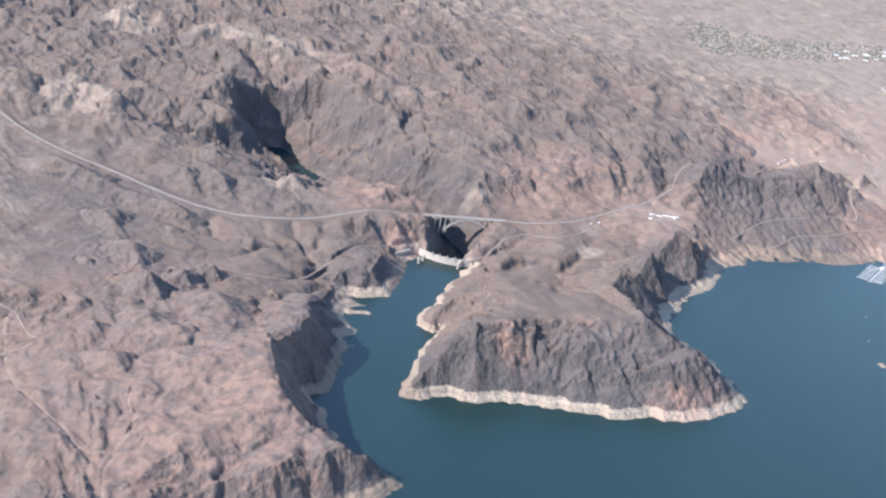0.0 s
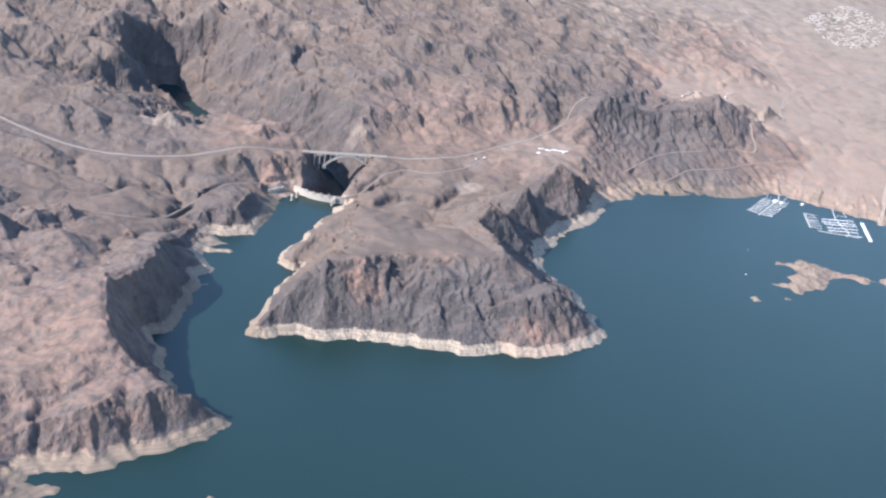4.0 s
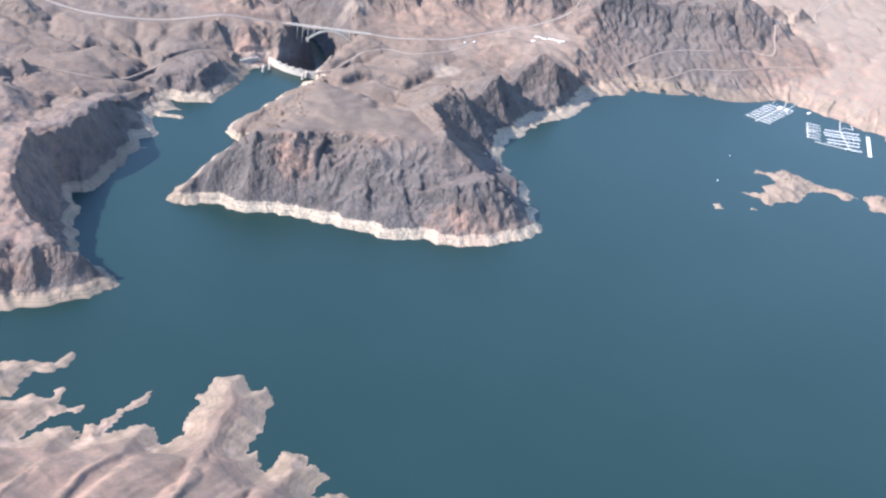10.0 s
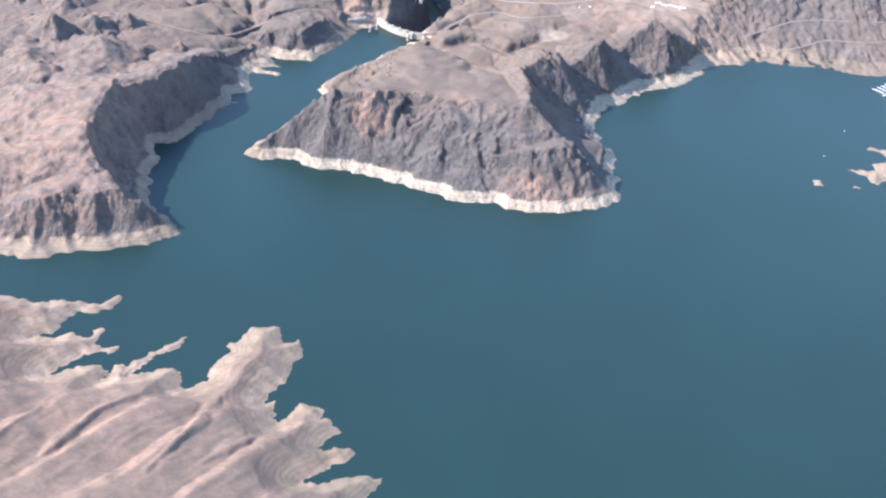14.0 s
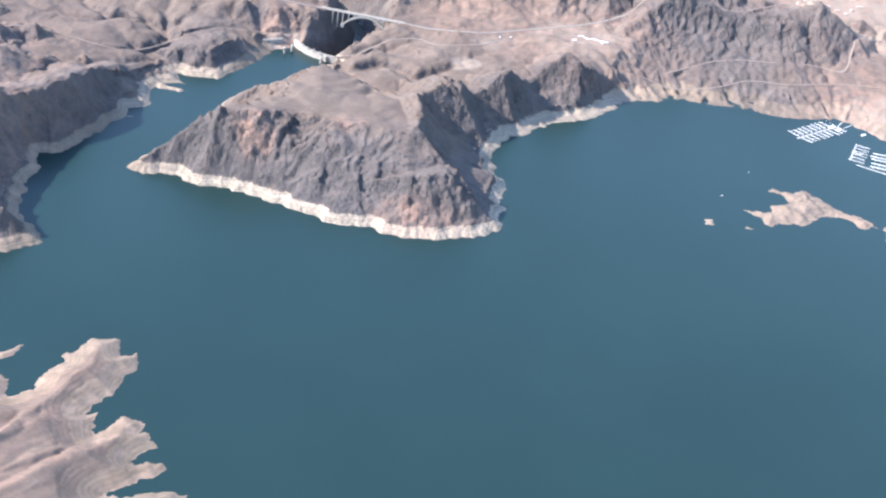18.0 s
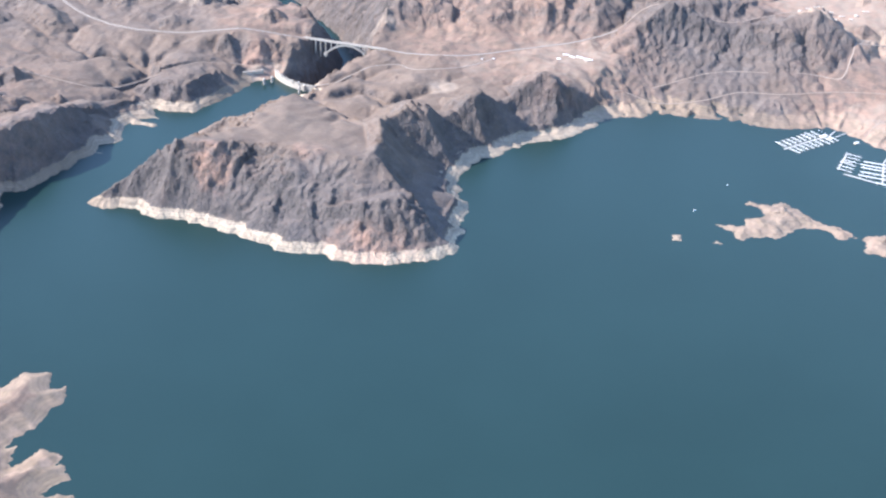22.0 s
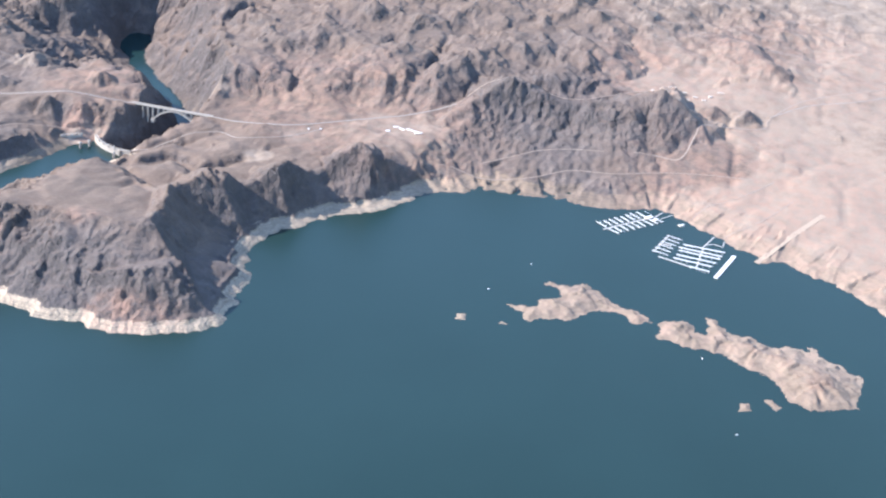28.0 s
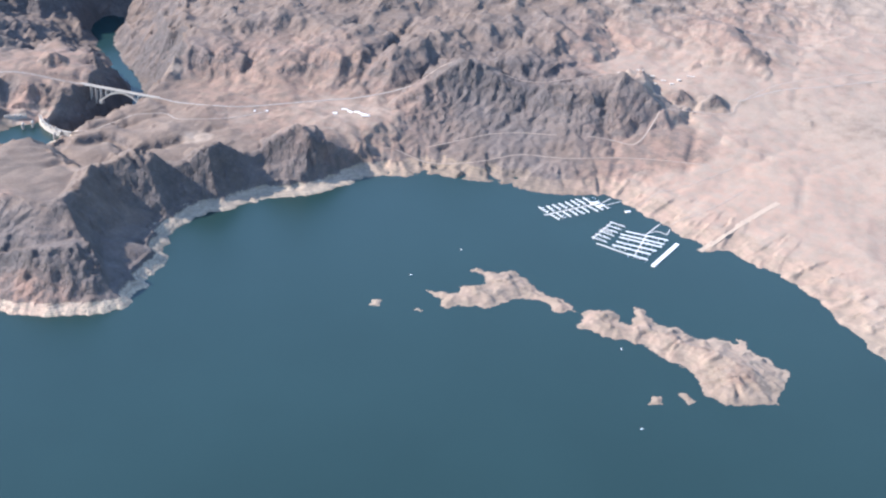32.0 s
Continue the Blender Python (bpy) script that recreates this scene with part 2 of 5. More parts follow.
ISLAND = [(432, 88), (440, 88), (449, 90), (454, 103), (464, 107), (464, 117), (453, 123), (455, 129), (467, 128), (471, 126), (478, 134), (482, 134), (487, 127), (496, 120), (503, 113), (516, 109), (522, 105),
    (529, 97), (537, 93), (528, 95), (517, 90), (514, 96), (508, 100), (502, 101), (487, 92), (478, 81), (473, 78), (469, 81), (459, 76), (453, 70), (447, 71), (446, 81), (438, 84)]
ISLAND_LONG = [(535, 94), (541, 101), (550, 107), (556, 102), (560, 92), (567, 91), (570, 92), (567, 106), (566, 115), (573, 114), (580, 103), (584, 97), (593, 97), (601, 94), (607, 90), (619, 94), (630, 94), (635, 87),
    (633, 97), (637, 98), (647, 83), (669, 69), (665, 30), (639, 21), (620, 26), (616, 37), (610, 48), (604, 52), (595, 56), (583, 64), (570, 71), (557, 71), (546, 74), (535, 76), (536, 85)]
ISLETS = [[(402, 57), (402, 65), (409, 67), (410, 58)], [(431, 61), (434, 65), (438, 63), (436, 60)], [(590, 5), (591, 15), (597, 17), (599, 8)], [(605, 22), (611, 25), (618, 18), (613, 12)]]

rng = np.random.default_rng(7)


def ragged(points, depth=3, rough=0.17):
    """A closed outline broken up by midpoint displacement."""
    p = np.array(points, float)
    for _ in range(depth):
        q = np.roll(p, -1, 0)
        d = q - p
        n = np.stack([-d[:, 1], d[:, 0]], 1)
        mid = (p + q) / 2 + n * np.clip(rng.normal(0, rough, (len(p), 1)), -0.3, 0.3) * np.minimum(1, 9 / np.maximum(np.hypot(d[:, :1], d[:, 1:]), 1))
        p = np.stack([p, mid], 1).reshape(-1, 2)
    return p


LAKE = ragged(FINGERS_LOW + FINGERS_HIGH + INLET + CANYON + MESA + BAY + OPEN_WATER)
OUTLINES = [LAKE, ragged(ISLAND), ragged(ISLAND_LONG)] + [ragged(i, 1, 0.1) for i in ISLETS]


# ---- the ground: one sheet, fine near the lake and coarser outwards ----
def steps(start, stop, fine, grow):
    out = [start]
    s = fine
    while out[-1] < stop:
        out.append(out[-1] + s)
        s *= grow
    return out


XS = np.array([-v for v in steps(270, 3500, 1.2, 1.03)][::-1][:-1] + list(np.arange(-270, 720, 1.15)) + steps(720, 4200, 1.2, 1.025))
YS = np.array([-v for v in steps(340, 1500, 1.3, 1.06)][::-1][:-1] + list(np.arange(-340, 160, 1.15)) + steps(160, 4500, 1.15, 1.0045))
X, Y = np.meshgrid(XS, YS)


def hashed(ix, iy, seed):
    h = (ix * 374761393 + iy * 668265263 + seed * 1442695041) & 0xFFFFFFFF
    h = ((h ^ (h >> 13)) * 1274126177) & 0xFFFFFFFF
    return ((h ^ (h >> 16)) & 0xFFFF) / 65535.0


def value_noise(x, y, seed):
    """Gradient noise, 0 to 1."""
    fx, fy = np.floor(x), np.floor(y)
    ix, iy = fx.astype(np.int64), fy.astype(np.int64)
    u, v = (x - fx).astype(np.float32), (y - fy).astype(np.float32)
    x0, y0, x1, y1 = ix.min(), iy.min(), ix.max() + 2, iy.max() + 2
    lx, ly = np.meshgrid(np.arange(x0, x1), np.arange(y0, y1))
    a = (hashed(lx, ly, seed) * math.tau).astype(np.float32).ravel()
    east, north = np.cos(a), np.sin(a)
    at = (iy - y0) * (x1 - x0) + (ix - x0)

    def corner(i, j):
        k = at + (j * (x1 - x0) + i)
        return east[k] * (u - i) + north[k] * (v - j)

    su, sv = u * u * u * (u * (u * 6 - 15) + 10), v * v * v * (v * (v * 6 - 15) + 10)
    a, b, c, d = corner(0, 0), corner(1, 0), corner(0, 1), corner(1, 1)
    return np.clip(0.5 + 0.8 * ((a + (b - a) * su) * (1 - sv) + (c + (d - c) * su) * sv), 0, 1)


def fractal(x, y, size, octaves, seed, gain=0.5):
    out, amp, total = 0, 1.0, 0
    for i in range(octaves):
        c, s = math.cos(i * 0.9), math.sin(i * 0.9)
        out = out + amp * (value_noise((x * c - y * s) / size + 17.3 * i, (x * s + y * c) / size - 9.1 * i, seed + i) * 2 - 1)
        total += amp
        amp *= gain
        size *= 0.49
    return out / total


def ridged(x, y, size, octaves, seed, gain=0.52):
    """Sharp crests between gullies, 0 to 1."""
    out, amp, total, w = 0, 1.0, 0, 1.0
    for i in range(octaves):
        c, s = math.cos(i * 1.1 + 0.4), math.sin(i * 1.1 + 0.4)
        n = 1 - np.abs(value_noise((x * c - y * s) / size + 5.7 * i, (x * s + y * c) / size + 3.3 * i, seed + 50 + i) * 2 - 1)
        n = n * n * w
        out = out + amp * n
        w = np.clip(n * 1.8, 0, 1)
        total += amp
        amp *= gain
        size *= 0.48
    return out / total


def shore_distance(reach=110.0):
    """Signed distance from the shores (land positive) and the way along the shore, on the grid."""
    best, along = np.full(X.shape, reach * reach), np.zeros(X.shape)
    inside = np.zeros(X.shape, bool)
    run = 0.0
    for line in OUTLINES:
        for (ax, ay), (bx, by) in zip(line, np.roll(line, -1, 0)):
            dx, dy = bx - ax, by - ay
            ln = math.hypot(dx, dy) + 1e-9
            i0, i1 = np.searchsorted(XS, (min(ax, bx) - reach, max(ax, bx) + reach))
            j0, j1 = np.searchsorted(YS, (min(ay, by) - reach, max(ay, by) + reach))
            if i1 > i0 and j1 > j0:
                gx, gy = X[j0:j1, i0:i1] - ax, Y[j0:j1, i0:i1] - ay
                t = np.clip((gx * dx + gy * dy) / (ln * ln), 0, 1)
                d = (gx - t * dx) ** 2 + (gy - t * dy) ** 2
                b = best[j0:j1, i0:i1]
                near = d < b
                b[near] = d[near]
                along[j0:j1, i0:i1][near] = (run + t * ln)[near]
            run += ln
            j0, j1 = np.searchsorted(YS, (min(ay, by), max(ay, by)))
            for j in range(j0, j1):
                xc = ax + (YS[j] - ay) / dy * dx
                inside[j, : np.searchsorted(XS, xc)] ^= True
    d = np.sqrt(best)
    return np.where(inside, -d, d), along


def field(spots, default, weight=0.02):
    """A smooth map from round patches (x, y, reach, value)."""
    num, den = np.full(X.shape, default * weight), np.full(X.shape, weight)
    for x, y, r, v in spots:
        i0, i1 = np.searchsorted(XS, (x - 2.6 * r, x + 2.6 * r))
        j0, j1 = np.searchsorted(YS, (y - 2.6 * r, y + 2.6 * r))
        w = np.exp(-((X[j0:j1, i0:i1] - x) ** 2 + (Y[j0:j1, i0:i1] - y) ** 2) / (r * r))
        num[j0:j1, i0:i1] += w * v
        den[j0:j1, i0:i1] += w
    return num / den


def window(points, reach):
    """The part of the grid round some points."""
    xs, ys = [p[0] for p in points], [p[1] for p in points]
    i0, i1 = np.searchsorted(XS, (min(xs) - reach, max(xs) + reach))
    j0, j1 = np.searchsorted(YS, (min(ys) - reach, max(ys) + reach))
    return slice(j0, j1), slice(i0, i1)


def line_distance(points, at=(slice(None), slice(None))):
    gx, gy = X[at], Y[at]
    best, where = np.full(gx.shape, 1e18), np.zeros(gx.shape)
    for k, ((ax, ay), (bx, by)) in enumerate(zip(points, points[1:])):
        dx, dy = bx - ax, by - ay
        t = np.clip(((gx - ax) * dx + (gy - ay) * dy) / (dx * dx + dy * dy), 0, 1)
        d = (gx - ax - t * dx) ** 2 + (gy - ay - t * dy) ** 2
        near = d < best
        best[near] = d[near]
        where[near] = (k + t)[near]
    return np.sqrt(best), where


D, ALONG = shore_distance()

# heights of the land above the lake, patch by patch
MESA_LAND = [(120, 225, 35, 11), (160, 190, 40, 17), (215, 215, 35, 18), (280, 290, 50, 18), (320, 310, 40, 22), (340, 262, 15, 12), (150, 285, 30, 16), (200, 285, 40, 18), (90, 120, 60, 14), (210, 110, 30, 10)]
LEFT_LAND = [(-150, -60, 50, 24), (-200, -60, 50, 14), (-240, 0, 60, 14), (-100, -20, 40, 30), (-190, -120, 40, 9), (-250, -120, 60, 12), (-160, 60, 50, 19), (-100, 110, 30, 18), (-100, 180, 50, 16), (-200, 200, 80, 20), (-300, 150, 100, 22),
    (-40, 170, 35, 13), (0, 185, 20, 17), (-30, 130, 15, 6), (-25, 90, 12, 9)]
FAR_LEFT = [(-130, 270, 60, 17), (-250, 350, 80, 22), (-60, 330, 50, 20), (39, 309, 26, 24), (30, 222, 18, 13), (-450, 300, 150, 22), (-24, 500, 40, 20), (-24, 590, 40, 24), (-80, 430, 60, 22), (-100, 620, 120, 36), (-300, 650, 150, 40)]
FAR_LAND = [(100, 450, 50, 30), (208, 397, 30, 28), (130, 530, 80, 42), (250, 480, 80, 42), (100, 700, 150, 48), (300, 620, 100, 46), (396, 375, 40, 24), (460, 380, 50, 22), (530, 390, 40, 20),
    (510, 475, 40, 25), (400, 500, 60, 38), (0, 1000, 300, 58), (400, 850, 160, 48)]
RIGHT_LAND = [(650, 350, 80, 14), (600, 290, 40, 7), (700, 250, 60, 8), (450, 300, 40, 9), (520, 310, 40, 9), (750, 520, 150, 26), (620, 600, 90, 36), (800, 800, 200, 44), (1000, 1000, 300, 50), (1500, 1300, 600, 60), (-500, 1000, 300, 60)]
SHORE_LAND = [(20, -260, 60, 9), (-60, -230, 40, 9), (-110, -260, 50, 14), (-170, -200, 40, 9), (80, -330, 50, 9), (0, -340, 60, 15), (478, 108, 14, 9), (600, 75, 40, 6)]
land = field(MESA_LAND + LEFT_LAND + FAR_LEFT + FAR_LAND + RIGHT_LAND + SHORE_LAND, 30.0, 0.004)

# how rough the land is, how steep its shores are, where dark rock and pale sand lie
rough = field([(480, 106, 26, 4.5), (545, 90, 20, 3.5), (600, 72, 32, 4.0), (640, 60, 30, 4.0), (690, 180, 30, 3.0), (720, 230, 30, 2.0), (615, 195, 14, 2.0), (130, 80, 70, 1.2), (60, 40, 40, 1.2), (-150, -20, 90, 4), (-230, 0, 80, 3), (-200, 180, 120, 3.5), (-130, 270, 70, 4), (-300, 330, 100, 2.0), (100, 470, 90, 7), (250, 480, 100, 7), (100, 700, 200, 8), (300, 640, 130, 7),
    (-100, 600, 150, 8), (430, 375, 70, 10), (510, 475, 30, 2), (605, 385, 16, 4), (632, 350, 14, 4), (650, 350, 100, 0.8), (750, 550, 150, 1.2), (850, 850, 260, 1.0), (-450, 300, 150, 1.0), (600, 650, 80, 9), (200, 290, 60, 4), (300, 310, 40, 3), (20, -270, 80, 1.3), (-110, -260, 50, 3.5),
    (600, 260, 60, 0.8), (450, 290, 50, 3), (0, 1000, 260, 9), (400, 900, 150, 5), (1200, 1200, 500, 3), (30, 200, 60, 4), (230, 180, 60, 4), (39, 309, 20, 3)], 8.0, 0.01)
ring_slope = field([(38, 100, 22, 2.0), (25, 55, 20, 1.5), (70, 165, 20, 1.5), (290, 180, 50, 0.42), (250, 90, 30, 0.6), (440, 275, 60, 0.25), (580, 240, 60, 0.2), (700, 140, 80, 0.18), (20, -250, 80, 0.4), (-100, -210, 60, 0.4), (540, 90, 120, 0.3), (-100, -150, 30, 0.5), (-60, -20, 60, 0.75), (100, 0, 120, 0.7), (10, 160, 60, 0.6)], 0.6)
high_slope = field([(42, 104, 22, 0.75), (25, 55, 20, 0.9), (62, 150, 20, 0.7), (80, 175, 20, 0.6), (290, 190, 45, 1.6), (440, 275, 60, 0.22), (580, 240, 70, 0.10), (700, 140, 90, 0.1), (20, -250, 80, 0.36), (-100, -220, 60, 0.36), (540, 90, 120, 0.3), (-60, -20, 60, 2.0), (-70, -115, 25, 1.0), (140, 0, 50, 0.66), (40, 0, 40, 1.2), (210, -10, 35, 0.7), (252, 45, 22, 1.8), (246, 90, 25, 1.6), (10, 160, 60, 0.9)], 0.7)
# dark rock; full values along the left canyon wall also deepen its shade by colour
rock = field([(-132, -108, 20, 1.0), (-105, -96, 18, 1.0), (-158, -132, 20, 1.0), (-200, -150, 20, 0.9), (-165, -60, 35, 0.75), (-140, 30, 40, 0.7), (530, 330, 26, 0.5), (510, 320, 18, 0.5), (560, 345, 18, 0.55), (475, 312, 18, 0.5), (588, 560, 22, 0.85), (606, 525, 18, 0.85), (555, 590, 22, 0.7), (430, 515, 30, 0.7), (-76, -20, 18, 1.0), (-74, -58, 16, 1.0), (-62, 35, 14, 1.0), (-50, 75, 12, 1.0), (-60, -90, 14, 1.0), (-172, -153, 14, 1.0), (540, 365, 30, 0.95), (572, 348, 18, 0.9), (460, 325, 35, 0.9), (415, 305, 22, 0.85), (500, 345, 30, 0.9), (557, 431, 9, 1.0), (584, 429, 9, 1.0), (165, 375, 22, 0.9), (250, 395, 25, 0.8), (-80, -98, 16, 1.0), (-105, -108, 14, 0.8), (478, 110, 9, 0.75), (600, 76, 16, 0.45), (455, 88, 10, 0.0), (640, 60, 20, 0.0), (-195, 290, 35, 0.8), (-190, 180, 25, 0.75), (-100, 335, 28, 0.7), (-25, 355, 25, 0.7), (-60, 395, 25, 0.7), (-45, 285, 12, 0.7), (-150, -60, 40, 0.65), (110, -5, 50, 1.0), (220, 0, 50, 1.0), (250, 60, 40, 1), (130, 80, 45, 0.15), (60, 90, 30, 0.15), (110, 170, 50, 0.2), (200, 90, 18, 0.3), (240, 150, 30, 0.8), (290, 225, 25, 0.95), (-60, -70, 40, 0.9), (-60, 20, 30, 0.9), (-110, 0, 35, 0.7), (-150, -80, 50, 0.7), (-150, -20, 45, 0.7), (-220, -50, 80, 0.6), (-128, -130, 14, 1.0),
    # far mountains beyond the river kept low: the paleness of haze put into colour
    (-140, 122, 22, 0.9), (-100, 180, 40, 0.4), (10, 175, 18, 0.8), (100, 450, 80, 0.55), (250, 480, 90, 0.5), (-100, 600, 200, 0.45), (100, 700, 200, 0.4), (430, 375, 60, 0.95), (540, 400, 30, 0.9), (568, 457, 20, 0.9), (300, 620, 100, 0.4), (220, 280, 60, 0.1), (39, 309, 25, 0.4), (0, -300, 60, 0.12), (20, -250, 40, 0.1), (-90, -240, 40, 0.2), (650, 400, 100, 0)], 0.45)
rust = field([(-25, -300, 14, 0.8), (-38, -285, 12, 0.8), (-70, -240, 14, 0.7), (58, 240, 8, 0.9), (50, 247, 8, 0.8), (492, 520, 16, 0.8), (486, 468, 10, 0.8), (600, 392, 16, 0.5), (632, 350, 16, 0.5), (82, 24, 7, 1.0), (145, 47, 6, 0.6), (202, -20, 8, 1.0), (182, -16, 6, 0.6), (207, -27, 8, 1.0), (190, -28, 7, 0.9), (222, -24, 6, 0.5), (-200, -20, 60, 0.3), (-170, 70, 60, 0.25), (225, -16, 8, 0.6), (140, 5, 22, 0.0), (60, 0, 15, 0.0), (-40, -290, 50, 0.4), (-90, -240, 30, 0.45), (30, -250, 30, 0.3), (620, 290, 60, 0.6), (570, 280, 30, 0.7), (660, 200, 40, 0.5), (600, 75, 30, 0.35), (470, 100, 20, 0.25), (520, 100, 16, 0.6), (-130, -30, 45, 0.6), (-170, -90, 30, 0.6), (-110, -80, 30, 0.6), (230, 340, 40, 0.5), (300, 300, 40, 0.4), (640, 560, 60, 0.5), (39, 309, 22, 0.5), (520, 500, 40, 0.5), (100, 560, 60, 0.1)], 0.04)
# whiteness of the mineral ring; lowered under the left wall to paint in its shade
tone = field([(38, 188, 18, 0.02), (52, 215, 9, 0.1), (60, 234, 9, 1.0), (110, -10, 60, 1.0), (220, -20, 60, 1.0), (40, 110, 40, 0.8), (10, 155, 40, 0.6), (-60, -120, 60, 0.28), (-60, -10, 50, 0.2), (-110, -150, 25, 0.3), (300, 185, 55, 0.7), (250, 110, 25, 0.7), (450, 270, 80, 0.12), (600, 230, 90, 0.12), (20, -260, 100, 0.14), (-100, -210, 60, 0.16), (470, 100, 60, 0.5), (600, 70, 60, 0.38), (90, 225, 20, 0.8)], 0.5)
sand = field([(520, 325, 26, 0.0), (525, 330, 22, 0.0), (556, 345, 24, 0.0), (560, 350, 20, 0.0), (440, 278, 24, 0.15), (490, 280, 22, 0.15), (510, 320, 18, 0.0), (560, 345, 20, 0.05), (475, 312, 18, 0.05), (575, 335, 10, 0.05), (588, 560, 22, 0.05), (606, 525, 18, 0.05), (555, 590, 22, 0.1), (664, 423, 10, 0.3), (700, 425, 12, 0.3), (600, 392, 14, 0.6), (630, 352, 12, 0.6), (535, 365, 30, 0.0), (572, 348, 16, 0.0), (460, 330, 38, 0.0), (500, 350, 30, 0.0), (415, 308, 20, 0.0), (557, 431, 9, 0.0), (584, 429, 9, 0.0), (-195, 290, 35, 0.0), (-222, 325, 22, 0.0), (-195, 220, 25, 0.0), (-180, 160, 25, 0.0), (-130, 335, 25, 0.0), (-220, 92, 20, 0.0), (690, 175, 22, 0.35), (135, 334, 9, 0.5), (105, 350, 7, 0.4), (265, 340, 12, 0.35), (301, 318, 12, 0.6), (200, 330, 30, 0.0), (210, 225, 7, 0.8), (229, 280, 14, 0.5), (60, 234, 9, 1.0), (600, 270, 60, 0.95), (700, 200, 80, 0.95), (650, 380, 90, 0.8), (750, 560, 160, 0.75), (850, 850, 300, 0.7), (450, 290, 35, 0.5), (300, 305, 30, 0.6), (528, 464, 14, 1.0), (510, 475, 22, 0.9), (430, 375, 50, 0), (600, 650, 60, 0.2), (100, 50, 100, 0.05), (-300, 230, 70, 0.32), (-330, 400, 80, 0.3), (-450, 320, 140, 0.42), (-230, -60, 60, 0.1), (-190, -130, 40, 0.05), (20, -280, 80, 0.18), (1200, 1200, 500, 0.6), (90, 235, 15, 0.5), (200, 620, 200, 0.1), (-60, 716, 22, 0.7), (-13, 686, 20, 0.7), (26, 673, 18, 0.8), (54, 627, 22, 0.7), (-16, 644, 12, 0.6), (101, 551, 18, 0.7), (136, 543, 18, 0.7), (-219, 490, 22, 0.7), (-164, 731, 20, 0.7), (-40, 338, 12, 0.5), (480, 900, 150, 0.5), (250, 1000, 150, 0.5)], 0.1)

wx, wy = X + 9 * fractal(X, Y, 60, 3, 3), Y + 9 * fractal(X, Y, 60, 3, 4)
big = ridged(wx, wy, 70, 4, 11)
small = ridged(wx, wy, 22, 5, 23)
soft = fractal(wx, wy, 45, 3, 31)
tiny = ridged(wx, wy, 9, 3, 61)
far = np.clip((Y - 380) / 60, 0, 1)
range_land = np.clip((rough - 4.5) / 3.0, 0, 1) * far          # broken mountain country beyond the river
land = land + rough * (1.2 * (big - 0.42) + 0.15 * (small - 0.4) + 0.9 * soft + 0.6 * far * fractal(wx, wy, 85, 3, 101))
land = land + range_land * (9 * (ridged(wx + 0.3 * wy, wy * 0.8, 75, 3, 151) - 0.45) + 5.0 * (ridged(wx, wy, 34, 4, 157) - 0.42))
# washes run side by side down the gravel fans
fan_low, fan_high = (np.clip((-165 - X) / 40, 0, 1) * np.clip((110 - Y) / 40, 0, 1) * np.clip((Y + 190) / 40, 0, 1), np.clip((-235 - X) / 50, 0, 1) * np.clip((Y - 100) / 50, 0, 1))
land = land + fan_low * 5.0 * (ridged(X + 5 * soft + 0.15 * Y, (Y - 0.15 * X) * 0.22, 17, 4, 111) - 0.42)
land = land + fan_high * 2.4 * (ridged(X * 0.93 + Y * 0.37 + 4 * soft, (Y * 0.93 - X * 0.37) * 0.16, 11, 3, 113) - 0.42)


def crest(points, slope, spread=0.0):
    """A ridge (or, with one point, a peak) that rises out of the land: points are x, y, height."""
    p = [(x, y) for x, y, _ in points]
    zs = [h for *_, h in points]
    w = window(p, max(zs) / slope * 1.5 + 15)
    if len(p) == 1:
        d, z = np.hypot(X[w] - p[0][0], Y[w] - p[0][1]), zs[0]
    else:
        d, at = line_distance(p, w)
        z = np.interp(at, range(len(zs)), zs)
    d = np.maximum(d - spread, 0) * (1 + 0.45 * soft[w] + 0.35 * (small[w] - 0.4) + 0.5 * (big[w] - 0.42)) + 5.0 * soft[w]
    land[w] = np.maximum(land[w], z - slope * d + 0.5 * soft[w])


def tableland(outline, top, tilt, slope):
    """A flat-topped hill: its rim, its height at the origin, how that falls along x and y, and the fall of its sides."""
    ring_pts = outline + outline[:1]
    w = window(outline, 110)
    gx, gy = X[w], Y[w]
    d, _ = line_distance(ring_pts, w)
    inside = np.zeros(gx.shape, bool)
    for (ax, ay), (bx, by) in zip(ring_pts, ring_pts[1:]):
        if ay != by:
            inside ^= ((gy > min(ay, by)) & (gy <= max(ay, by)) & (gx < ax + (gy - ay) / (by - ay) * (bx - ax)))
    d = np.where(inside, 0, np.maximum(0, d + 3.5 * soft[w] + 3.0 * (small[w] - 0.4)))
    z = top + tilt[0] * gx + tilt[1] * gy + 2.6 * soft[w] + 1.8 * (big[w] - 0.4)
    land[w] = np.maximum(land[w], z - slope[w] * d)


